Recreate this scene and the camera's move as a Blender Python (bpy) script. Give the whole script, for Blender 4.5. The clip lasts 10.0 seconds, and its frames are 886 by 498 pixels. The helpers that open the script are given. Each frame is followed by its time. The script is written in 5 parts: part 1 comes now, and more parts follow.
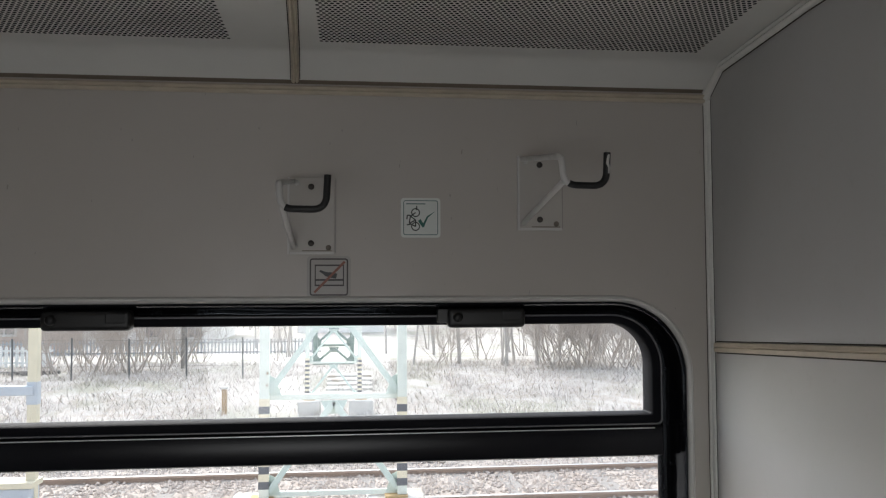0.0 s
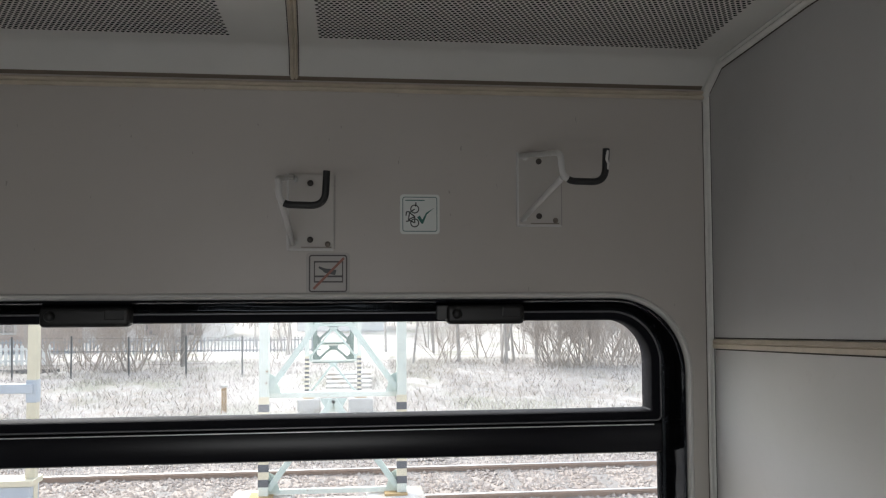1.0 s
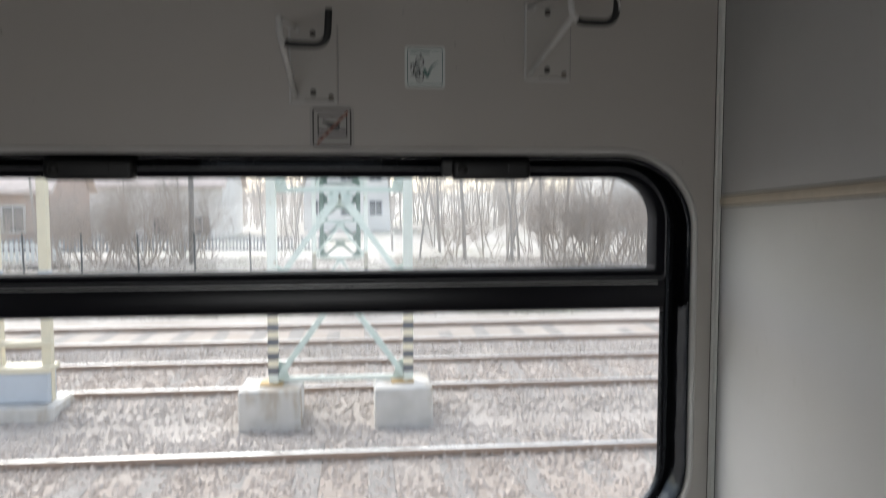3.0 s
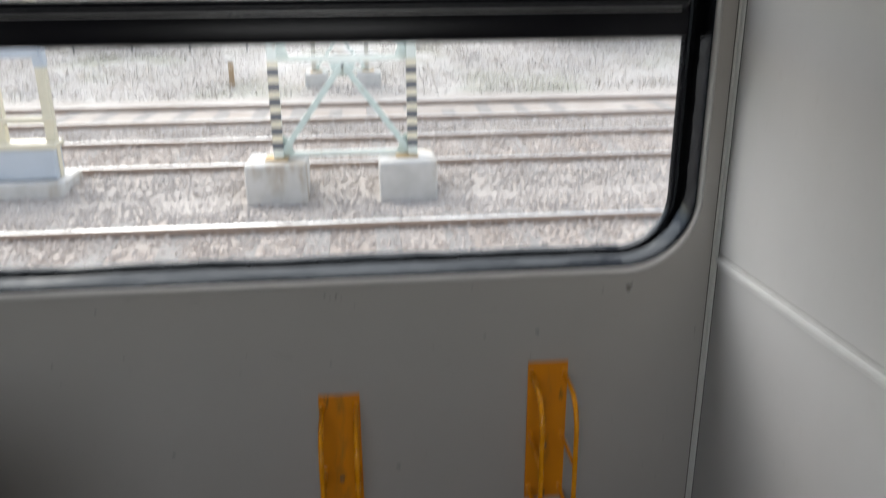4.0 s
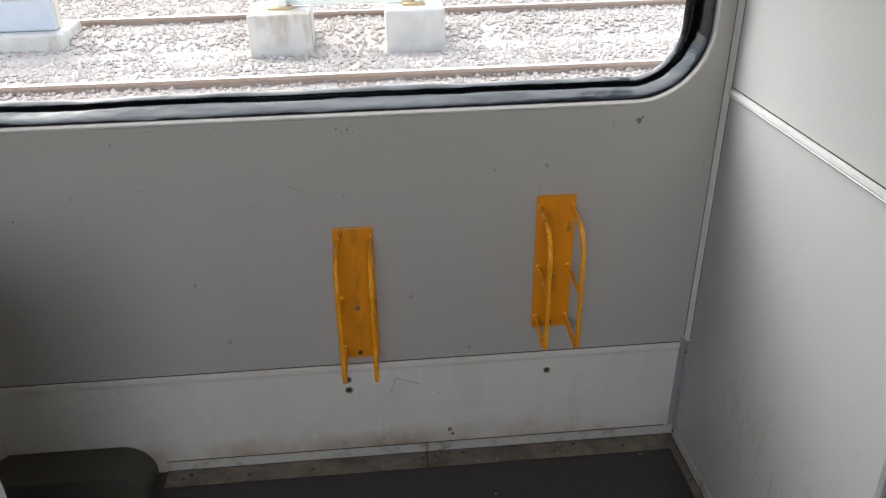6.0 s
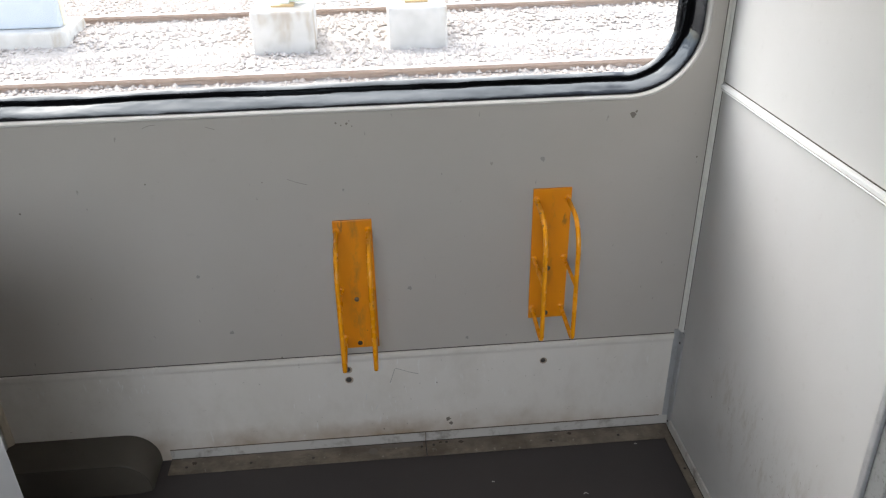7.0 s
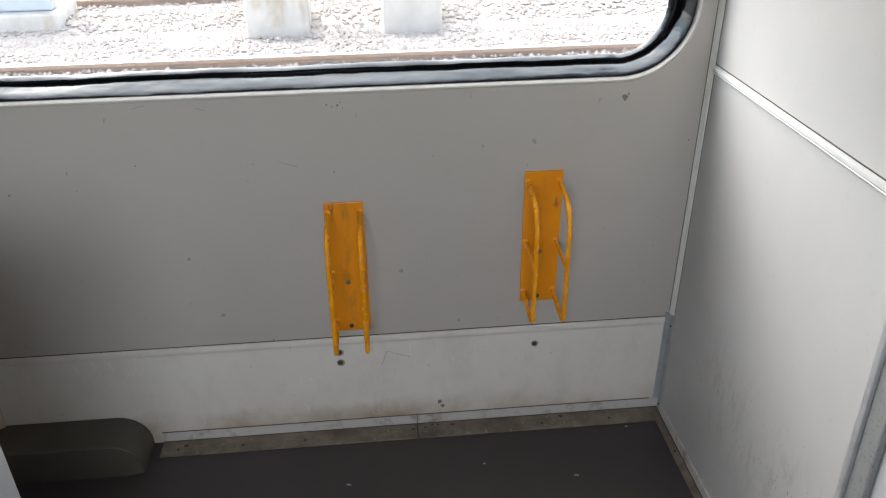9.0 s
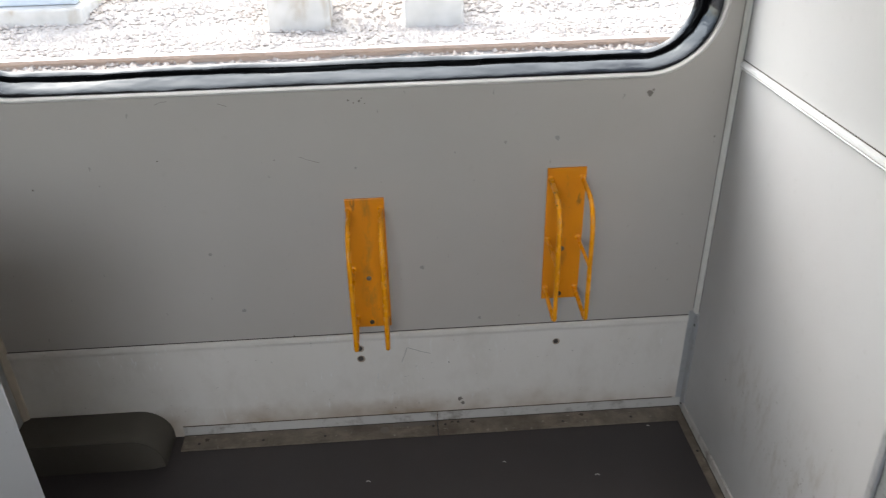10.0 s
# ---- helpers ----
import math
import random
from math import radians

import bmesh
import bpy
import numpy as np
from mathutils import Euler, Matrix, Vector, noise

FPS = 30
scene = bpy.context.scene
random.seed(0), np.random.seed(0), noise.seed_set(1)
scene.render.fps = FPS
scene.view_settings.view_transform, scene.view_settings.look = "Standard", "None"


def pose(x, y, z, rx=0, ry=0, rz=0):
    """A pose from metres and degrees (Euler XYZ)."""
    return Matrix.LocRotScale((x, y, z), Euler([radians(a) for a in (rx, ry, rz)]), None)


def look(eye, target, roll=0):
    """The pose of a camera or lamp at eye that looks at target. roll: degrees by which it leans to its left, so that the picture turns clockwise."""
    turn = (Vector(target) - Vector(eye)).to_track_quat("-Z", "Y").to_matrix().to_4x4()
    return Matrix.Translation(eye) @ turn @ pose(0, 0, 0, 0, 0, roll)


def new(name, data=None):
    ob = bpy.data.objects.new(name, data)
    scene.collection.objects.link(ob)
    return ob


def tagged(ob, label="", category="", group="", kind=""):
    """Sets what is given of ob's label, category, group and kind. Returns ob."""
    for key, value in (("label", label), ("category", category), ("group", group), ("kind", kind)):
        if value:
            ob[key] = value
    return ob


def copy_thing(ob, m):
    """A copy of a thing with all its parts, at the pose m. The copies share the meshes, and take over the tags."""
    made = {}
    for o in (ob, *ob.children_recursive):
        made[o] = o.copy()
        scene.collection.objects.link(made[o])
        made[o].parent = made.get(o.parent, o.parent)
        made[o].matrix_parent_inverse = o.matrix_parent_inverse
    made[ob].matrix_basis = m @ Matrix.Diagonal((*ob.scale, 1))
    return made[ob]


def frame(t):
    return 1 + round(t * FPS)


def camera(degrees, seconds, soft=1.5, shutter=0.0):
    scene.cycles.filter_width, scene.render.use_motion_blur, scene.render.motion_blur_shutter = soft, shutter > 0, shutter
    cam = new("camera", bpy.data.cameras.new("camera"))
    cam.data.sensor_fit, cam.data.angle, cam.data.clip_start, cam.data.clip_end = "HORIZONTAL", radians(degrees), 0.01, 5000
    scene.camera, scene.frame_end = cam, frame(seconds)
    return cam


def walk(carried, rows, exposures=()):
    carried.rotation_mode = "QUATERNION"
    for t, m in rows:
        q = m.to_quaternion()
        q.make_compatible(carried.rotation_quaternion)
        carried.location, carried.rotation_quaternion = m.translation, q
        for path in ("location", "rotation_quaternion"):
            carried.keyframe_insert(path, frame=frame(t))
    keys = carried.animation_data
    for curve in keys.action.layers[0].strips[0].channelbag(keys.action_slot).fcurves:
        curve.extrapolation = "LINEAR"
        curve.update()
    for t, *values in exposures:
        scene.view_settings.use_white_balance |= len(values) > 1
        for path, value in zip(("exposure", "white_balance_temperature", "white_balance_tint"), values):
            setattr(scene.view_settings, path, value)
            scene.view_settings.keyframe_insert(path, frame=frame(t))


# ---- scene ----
cam = camera(57.4, 10.0, soft=1.2, shutter=0.8)
PATH = [
    (0, (-0.775, -1.703, 1.906), (-0.559, 0.282, 2.005), -0.2),
    (0.5, (-0.776, -1.705, 1.909), (-0.559, 0.281, 2.0), -0.1),
    (1, (-0.774, -1.703, 1.902), (-0.557, 0.283, 1.997), -0.2),
    (1.5, (-0.78, -1.701, 1.902), (-0.56, 0.285, 1.988), -0.2),
    (2, (-0.786, -1.681, 1.882), (-0.563, 0.304, 1.972), -0.2),
    (2.2, (-0.768, -1.668, 1.865), (-0.565, 0.321, 1.932), -0.3),
    (3.3, (-0.776, -1.698, 1.768), (-0.577, 0.27, 1.47), 0.1),
    (3.5, (-0.783, -1.689, 1.746), (-0.594, 0.257, 1.321), -0.2),
    (3.7, (-0.793, -1.687, 1.747), (-0.602, 0.228, 1.206), -0.2),
    (4, (-0.804, -1.701, 1.691), (-0.619, 0.177, 1.028), -0.4),
    (4.5, (-0.815, -1.706, 1.657), (-0.649, 0.081, 0.774), -0.5),
    (5, (-0.822, -1.717, 1.641), (-0.66, 0.039, 0.698), -0.7),
    (5.5, (-0.82, -1.724, 1.642), (-0.664, 0.019, 0.674), -0.8),
    (7, (-0.806, -1.784, 1.653), (-0.665, -0.049, 0.668), -1.0),
    (7.5, (-0.803, -1.787, 1.651), (-0.659, -0.055, 0.663), -0.9),
    (8, (-0.8, -1.787, 1.65), (-0.653, -0.058, 0.655), -0.9),
    (8.5, (-0.798, -1.787, 1.646), (-0.65, -0.064, 0.641), -0.8),
    (9, (-0.797, -1.788, 1.645), (-0.646, -0.071, 0.63), -0.7),
    (9.5, (-0.798, -1.787, 1.643), (-0.653, -0.074, 0.621), -0.8),
    (10, (-0.8, -1.772, 1.645), (-0.698, -0.059, 0.617), -1.2),
]
EXPOSURES = [(t, ev, 6680, 11.0) for t, ev in ((0.0, 1.75), (1.6, 1.75), (2.2, 1.7), (3.3, 1.50), (4.5, 1.60), (5.0, 1.78), (5.5, 1.92), (7.0, 2.6), (10.0, 2.58))]

walk(cam, [(t, look(eye, target, roll)) for t, eye, target, roll in PATH], EXPOSURES)

# ---------------------------------------------------------------- light
world = bpy.data.worlds.new("sky")
scene.world = world
world.use_nodes = True
wn = world.node_tree.nodes
sky = wn.new("ShaderNodeTexSky")
sky.sky_type = "NISHITA"
sky.sun_disc = False
sky.sun_elevation = radians(40)
sky.sun_rotation = radians(-28)
sky.air_density, sky.dust_density, sky.ozone_density = 1.0, 1.5, 1.0
wn["Background"].inputs["Strength"].default_value = 0.15
hsv = wn.new("ShaderNodeHueSaturation")
hsv.inputs["Saturation"].default_value = 0.55
world.node_tree.links.new(sky.outputs["Color"], hsv.inputs["Color"])
world.node_tree.links.new(hsv.outputs["Color"], wn["Background"].inputs["Color"])

sun_data = bpy.data.lights.new("sun", "SUN")
sun_data.energy, sun_data.angle, sun_data.color = 1.7, radians(75), (1.0, 0.99, 0.975)
sun = new("sun", sun_data)
sun.matrix_world = look((-4.5, 8.5, 9.5), (0, 0, 0))


def window_lamp(x, z, w, h, power):
    """Skylight in an opening of the far side wall, falling in at a slant."""
    data = bpy.data.lights.new("window_daylight", "AREA")
    data.shape, data.size, data.size_y = "RECTANGLE", w, h
    data.energy, data.color = power, (0.90, 0.96, 1.0)
    ob = new("window_daylight", data)
    ob.matrix_world = look((x, FAR_Y - 0.03, z), (x, FAR_Y + 1, z - 0.8))
    return ob


FAR_Y = -2.78          # the coach's other side wall
LEFT_X = -1.87         # corner of the side wall beside the wheel-box
window_lamp(-1.08, 1.42, 1.0, 0.75, 3.35)


# ---------------------------------------------------------------- materials
class Mat:
    """A small builder of node materials."""

    def __init__(self, name, rough=0.5, metal=0.0, spec=0.5):
        self.m = bpy.data.materials.new(name)
        self.m.use_nodes = True
        self.n, self.l = self.m.node_tree.nodes, self.m.node_tree.links
        self.b = self.n["Principled BSDF"]
        self.b.inputs["Roughness"].default_value = rough
        self.b.inputs["Metallic"].default_value = metal
        self.b.inputs["Specular IOR Level"].default_value = spec
        co = self.n.new("ShaderNodeNewGeometry")
        self.pos = co.outputs["Position"]
        self.colour = None

    def noise(self, scale, detail=4, rough=0.6, stretch=(1, 1, 1)):
        mp = self.n.new("ShaderNodeMapping")
        mp.inputs["Scale"].default_value = stretch
        self.l.new(self.pos, mp.inputs["Vector"])
        t = self.n.new("ShaderNodeTexNoise")
        t.inputs["Scale"].default_value, t.inputs["Detail"].default_value = scale, detail
        t.inputs["Roughness"].default_value = rough
        self.l.new(mp.outputs["Vector"], t.inputs["Vector"])
        return t.outputs["Fac"]

    def ramp(self, fac, lo, hi, a=0.0, b=1.0):
        r = self.n.new("ShaderNodeMapRange")
        r.inputs["From Min"].default_value, r.inputs["From Max"].default_value = lo, hi
        r.inputs["To Min"].default_value, r.inputs["To Max"].default_value = a, b
        self.l.new(fac, r.inputs["Value"])
        return r.outputs["Result"]

    def base(self, c):
        rgb = self.n.new("ShaderNodeRGB")
        rgb.outputs[0].default_value = (*c, 1)
        self.colour = rgb.outputs[0]
        return self

    def mix(self, fac, c):
        mx = self.n.new("ShaderNodeMix")
        mx.data_type = "RGBA"
        self.l.new(fac, mx.inputs["Factor"])
        self.l.new(self.colour, mx.inputs["A"])
        mx.inputs["B"].default_value = (*c, 1)
        self.colour = mx.outputs["Result"]
        return self

    def rough(self, fac, lo, hi, a, b):
        self.l.new(self.ramp(fac, lo, hi, a, b), self.b.inputs["Roughness"])
        return self

    def bump(self, fac, strength, dist=0.002):
        bp = self.n.new("ShaderNodeBump")
        bp.inputs["Strength"].default_value, bp.inputs["Distance"].default_value = strength, dist
        self.l.new(fac, bp.inputs["Height"])
        if self.b.inputs["Normal"].is_linked:
            self.l.new(self.b.inputs["Normal"].links[0].from_socket, bp.inputs["Normal"])
        self.l.new(bp.outputs["Normal"], self.b.inputs["Normal"])
        return self

    def math(self, op, a, b):
        nd = self.n.new("ShaderNodeMath")
        nd.operation = op
        for k, v in enumerate((a, b)):
            if isinstance(v, (int, float)):
                nd.inputs[k].default_value = v
            else:
                self.l.new(v, nd.inputs[k])
        return nd.outputs[0]

    def axis(self, which):
        s = self.n.new("ShaderNodeSeparateXYZ")
        self.l.new(self.pos, s.inputs[0])
        return s.outputs[which]

    def random(self):
        return self.n.new("ShaderNodeObjectInfo").outputs["Random"]

    def island(self):
        return self.n.new("ShaderNodeNewGeometry").outputs["Random Per Island"]

    def done(self):
        self.l.new(self.colour, self.b.inputs["Base Color"])
        return self.m


def laminate(name, c, dirt=0.3, rough=0.38):
    """Matt plastic-faced panel with stains, scuffs and a fine grain."""
    k = Mat(name, rough)
    k.base(c)
    k.mix(k.ramp(k.noise(2.3, 5), 0.42, 0.8, 0, 0.30), (c[0] * 0.82, c[1] * 0.80, c[2] * 0.75))
    k.mix(k.ramp(k.noise(38, 3), 0.62, 0.75, 0, dirt), (c[0] * 0.62, c[1] * 0.6, c[2] * 0.55))
    k.mix(k.ramp(k.noise(90, 2, 0.5, (1, 1, 0.35)), 0.72, 0.76, 0, 0.5), (c[0] * 0.4, c[1] * 0.4, c[2] * 0.38))
    k.rough(k.noise(9, 4), 0.3, 0.7, rough - 0.08, rough + 0.12)
    k.bump(k.noise(420, 2), 0.06, 0.001)
    k.bump(k.noise(3.0, 2), 0.25, 0.004)
    return k.done()


def brushed(name, c, rough=0.35, metal=0.85, dirt=(0.16, 0.13, 0.10), amount=0.5, along=(1, 20, 20)):
    k = Mat(name, rough, metal)
    k.base(c)
    k.mix(k.ramp(k.noise(40, 3, 0.5, along), 0.35, 0.7, 0, 0.25), (c[0] * 0.7, c[1] * 0.7, c[2] * 0.7))
    k.mix(k.ramp(k.noise(14, 6, 0.7), 0.52, 0.72, 0, amount), dirt)
    k.rough(k.noise(22, 4), 0.3, 0.7, rough, rough + 0.25)
    k.bump(k.noise(60, 3, 0.6, along), 0.08, 0.001)
    return k.done()


def paint(name, c, chip, rough=0.35, chips=(0.64, 0.68), scale=45):
    k = Mat(name, rough)
    k.base(c)
    k.mix(k.ramp(k.noise(6, 4), 0.4, 0.75, 0, 0.35), tuple(v * 0.72 for v in c))
    k.mix(k.ramp(k.noise(scale, 5, 0.65), chips[0], chips[1], 0, 0.9), chip)
    k.rough(k.noise(30, 3), 0.3, 0.7, rough - 0.08, rough + 0.15)
    k.bump(k.noise(scale, 5, 0.65), 0.15, 0.001)
    return k.done()


def plain(name, c, rough=0.5, metal=0.0, var=0.3, scale=25):
    k = Mat(name, rough, metal)
    k.base(c)
    k.mix(k.ramp(k.noise(scale, 4), 0.35, 0.75, 0, var), tuple(v * 0.55 for v in c))
    k.bump(k.noise(scale * 6, 3), 0.08, 0.001)
    return k.done()


M_WALL = laminate("wall_laminate", (0.487, 0.456, 0.422), 0.10)
def kick_mat():
    k = Mat("kick_laminate", 0.4)
    c = (0.76, 0.725, 0.68)
    k.base(c)
    k.mix(k.ramp(k.noise(2.3, 5), 0.42, 0.8, 0, 0.35), (c[0] * 0.8, c[1] * 0.78, c[2] * 0.72))
    k.mix(k.ramp(k.noise(9, 5, 0.7, (1, 1, 0.6)), 0.48, 0.72, 0, 0.35), (c[0] * 0.74, c[1] * 0.71, c[2] * 0.66))
    k.mix(k.math("MULTIPLY", k.ramp(k.noise(55, 3, 0.6, (1.6, 1, 0.3)), 0.63, 0.69, 0, 0.6), k.ramp(k.noise(3.5, 2), 0.48, 0.6)), (0.86, 0.86, 0.85))
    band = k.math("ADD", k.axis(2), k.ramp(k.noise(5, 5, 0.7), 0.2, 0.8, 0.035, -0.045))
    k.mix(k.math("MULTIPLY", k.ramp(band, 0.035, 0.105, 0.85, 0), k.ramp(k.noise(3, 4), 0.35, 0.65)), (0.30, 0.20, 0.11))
    k.mix(k.ramp(k.noise(70, 3, 0.6, (1, 1, 0.4)), 0.68, 0.74, 0, 0.45), (0.74, 0.74, 0.73))
    k.mix(k.ramp(k.noise(90, 2), 0.72, 0.76, 0, 0.5), (0.25, 0.22, 0.19))
    k.bump(k.noise(420, 2), 0.06, 0.001)
    return k.done()


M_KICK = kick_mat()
M_END = laminate("partition_laminate", (0.497, 0.495, 0.49), 0.15)


def smudged():
    """Partition laminate rubbed grey where tyres and pedals touch it."""
    c = (0.497, 0.495, 0.49)
    k = Mat("smudged_partition", 0.38)
    k.base(c)
    k.mix(k.ramp(k.noise(2.3, 5), 0.42, 0.8, 0, 0.25), (c[0] * 0.84, c[1] * 0.82, c[2] * 0.78))
    level = k.math("ABSOLUTE", k.math("SUBTRACT", k.axis(2), 0.34), 0.0)
    field = k.math("MULTIPLY", k.ramp(level, 0.05, 0.17, 1, 0), k.ramp(k.axis(1), -0.30, -0.22, 1, 0))
    k.mix(k.math("MULTIPLY", field, k.ramp(k.noise(30, 5, 0.7, (1, 1, 0.3)), 0.50, 0.66, 0, 0.55)), (0.33, 0.30, 0.26))
    k.mix(k.math("MULTIPLY", field, k.ramp(k.noise(110, 3, 0.6, (1, 1, 0.4)), 0.62, 0.70, 0, 0.4)), (0.24, 0.21, 0.18))
    k.mix(k.ramp(k.noise(38, 3), 0.62, 0.75, 0, 0.15), (c[0] * 0.62, c[1] * 0.6, c[2] * 0.55))
    k.rough(k.noise(9, 4), 0.3, 0.7, 0.3, 0.5)
    k.bump(k.noise(420, 2), 0.06, 0.001)
    k.bump(k.noise(3.0, 2), 0.25, 0.004)
    return k.done()


M_SMUDGE = smudged()
M_LIP = plain("lip_paint", (0.60, 0.585, 0.56), 0.35, 0, 0.12, 20)
M_CORNER = plain("white_corner_strip", (0.77, 0.76, 0.72), 0.38, 0, 0.25, 40)
M_CEIL = plain("ceiling_paint", (0.74, 0.735, 0.70), 0.5, 0, 0.12, 6)
M_TRIM = plain("cream_trim", (0.60, 0.525, 0.42), 0.4, 0, 0.35, 30)
M_BELT = plain("white_belt", (0.63, 0.635, 0.63), 0.35, 0, 0.2, 40)
M_SKIRT = brushed("dirty_skirting", (0.63, 0.615, 0.59), 0.42, 0.2, (0.14, 0.105, 0.075), 0.75)


def flange_mat():
    """Floor flange of the skirting: worn grey metal under smeared brown dirt."""
    k = Mat("dirty_flange", 0.55, 0.1)
    k.base((0.25, 0.21, 0.165))
    k.mix(k.ramp(k.noise(5, 5, 0.7), 0.40, 0.62, 0, 0.85), (0.085, 0.065, 0.047))
    k.mix(k.ramp(k.noise(26, 4, 0.7, (0.5, 1, 1)), 0.48, 0.66, 0, 0.7), (0.12, 0.092, 0.068))
    k.mix(k.ramp(k.noise(60, 3), 0.64, 0.72, 0, 0.6), (0.42, 0.39, 0.35))
    k.bump(k.noise(60, 3), 0.1, 0.001)
    return k.done()


M_FLANGE = flange_mat()
M_STRIP = brushed("blue_grey_strip", (0.50, 0.51, 0.52), 0.4, 0.5, (0.2, 0.18, 0.15), 0.4, (20, 20, 1))
M_PILLAR = paint("grey_pillar", (0.25, 0.255, 0.255), (0.15, 0.15, 0.15), 0.5, (0.55, 0.66), 130)
M_VOID = plain("void_black", (0.012, 0.012, 0.012), 0.9)
M_YELLOW = paint("yellow_paint", (0.96, 0.37, 0.006), (0.16, 0.07, 0.02), 0.22, (0.65, 0.72), 40)


def worn_shaded_yellow():
    """Yellow plate paint with shade behind the rails in its base, rubbed dark down the middle where tyres lean."""
    k = Mat("worn_shaded_plate", 0.36)
    # base darker than the rails' yellow, in place of shade on the plate
    k.base((0.83, 0.285, 0.004))
    k.mix(k.ramp(k.noise(9, 4, 0.6, (1, 1, 0.5)), 0.48, 0.70, 0, 0.5), (0.70, 0.235, 0.008))
    for xc in (-0.8875, -0.3865):
        off = k.math("ABSOLUTE", k.math("SUBTRACT", k.axis(0), xc), 0.0)
        mid = k.ramp(off, 0.010, 0.026, 1, 0)
        k.mix(k.math("MULTIPLY", mid, k.ramp(k.noise(24, 4, 0.65, (1.3, 1, 0.4)), 0.50, 0.66, 0, 0.6)), (0.38, 0.18, 0.03))
    k.mix(k.ramp(k.noise(30, 5, 0.7, (1, 1, 0.35)), 0.66, 0.72, 0, 0.7), (0.22, 0.10, 0.025))
    k.mix(k.ramp(k.noise(110, 3), 0.72, 0.75, 0, 0.9), (0.10, 0.06, 0.03))
    k.rough(k.noise(30, 3), 0.3, 0.7, 0.28, 0.5)
    return k.done()


M_YPLATE = worn_shaded_yellow()
M_HOOK = paint("grey_hook_paint", (0.60, 0.59, 0.57), (0.16, 0.15, 0.14), 0.4, (0.67, 0.71), 55)
M_SLEEVE = paint("black_sleeve", (0.010, 0.010, 0.010), (0.55, 0.54, 0.52), 0.5, (0.665, 0.685), 42)
M_HPLATE = paint("grey_plate_paint", (0.49, 0.465, 0.43), (0.2, 0.18, 0.16), 0.4, (0.70, 0.74), 55)
M_BOLT = plain("dark_bolt", (0.07, 0.062, 0.055), 0.45, 0.5)
M_STEEL = plain("dull_bolt", (0.24, 0.215, 0.19), 0.4, 0.8)
M_WELD = plain("weld_grime", (0.20, 0.17, 0.14), 0.6)
M_BOXG = plain("grey_duct_cover", (0.09, 0.079, 0.063), 0.55, 0, 0.45, 6)
M_MARK = plain("dark_mark", (0.20, 0.175, 0.15), 0.7)
M_GRIME = plain("floor_grime", (0.085, 0.068, 0.05), 0.85, 0, 0.5, 90)
M_SCUFF = plain("scuff_grey", (0.33, 0.315, 0.295), 0.6)


def rubber():
    k = Mat("black_rubber", 0.20, 0, 0.28)
    k.base((0.006, 0.006, 0.007))
    k.mix(k.ramp(k.noise(60, 4), 0.58, 0.8, 0, 0.25), (0.05, 0.05, 0.055))
    # blue tint puts a bluer sky's reflection into the rubber's gloss
    k.b.inputs["Specular Tint"].default_value = (0.78, 0.88, 1.0, 1)
    k.rough(k.noise(14, 4), 0.3, 0.7, 0.06, 0.18)
    k.bump(k.noise(6, 3, 0.5, (0.7, 1, 2.5)), 0.7, 0.010)
    k.bump(k.noise(45, 3, 0.5, (0.5, 1, 1)), 0.25, 0.002)
    return k.done()


def floor_mat():
    k = Mat("rubber_floor", 0.5)
    k.base((0.044, 0.037, 0.037))
    k.mix(k.ramp(k.noise(3, 5), 0.4, 0.75, 0, 0.5), (0.058, 0.050, 0.049))
    k.mix(k.ramp(k.noise(140, 2), 0.74, 0.77, 0, 0.5), (0.13, 0.12, 0.11))
    k.bump(k.noise(300, 2), 0.15, 0.001)
    return k.done()


def glass():
    m = bpy.data.materials.new("window_glass")
    m.use_nodes = True
    n, l = m.node_tree.nodes, m.node_tree.links
    n.remove(n["Principled BSDF"])
    tr, gl, mx = n.new("ShaderNodeBsdfTransparent"), n.new("ShaderNodeBsdfGlossy"), n.new("ShaderNodeMixShader")
    lw, power, fr = n.new("ShaderNodeLayerWeight"), n.new("ShaderNodeMath"), n.new("ShaderNodeMath")
    lw.inputs["Blend"].default_value = 0.5
    power.operation, fr.operation = "POWER", "MULTIPLY_ADD"
    power.inputs[1].default_value, fr.inputs[1].default_value, fr.inputs[2].default_value = 5.0, 0.96, 0.02
    l.new(lw.outputs["Facing"], power.inputs[0])
    l.new(power.outputs[0], fr.inputs[0])
    tr.inputs["Color"].default_value = (0.93, 0.95, 0.95, 1)
    gl.inputs["Roughness"].default_value = 0.02
    l.new(fr.outputs[0], mx.inputs[0])
    l.new(tr.outputs[0], mx.inputs[1])
    l.new(gl.outputs[0], mx.inputs[2])
    l.new(mx.outputs[0], n["Material Output"].inputs[0])
    return m


M_RUBBER = rubber()
M_FLOOR = floor_mat()
M_GLASS = glass()
M_BLACKF = plain("black_frame", (0.008, 0.008, 0.011), 0.30, 0, 0.3, 20)
M_BLACKF.node_tree.nodes["Principled BSDF"].inputs["Specular IOR Level"].default_value = 0.22
M_SASH = plain("matt_black_sash", (0.010, 0.010, 0.013), 0.6, 0, 0.3, 20)
M_SASH.node_tree.nodes["Principled BSDF"].inputs["Specular IOR Level"].default_value = 0.06
M_LATCH = plain("black_plastic", (0.010, 0.010, 0.010), 0.45)
M_GLINT = plain("painted_glint", (0.75, 0.75, 0.75), 0.3, 0.2)


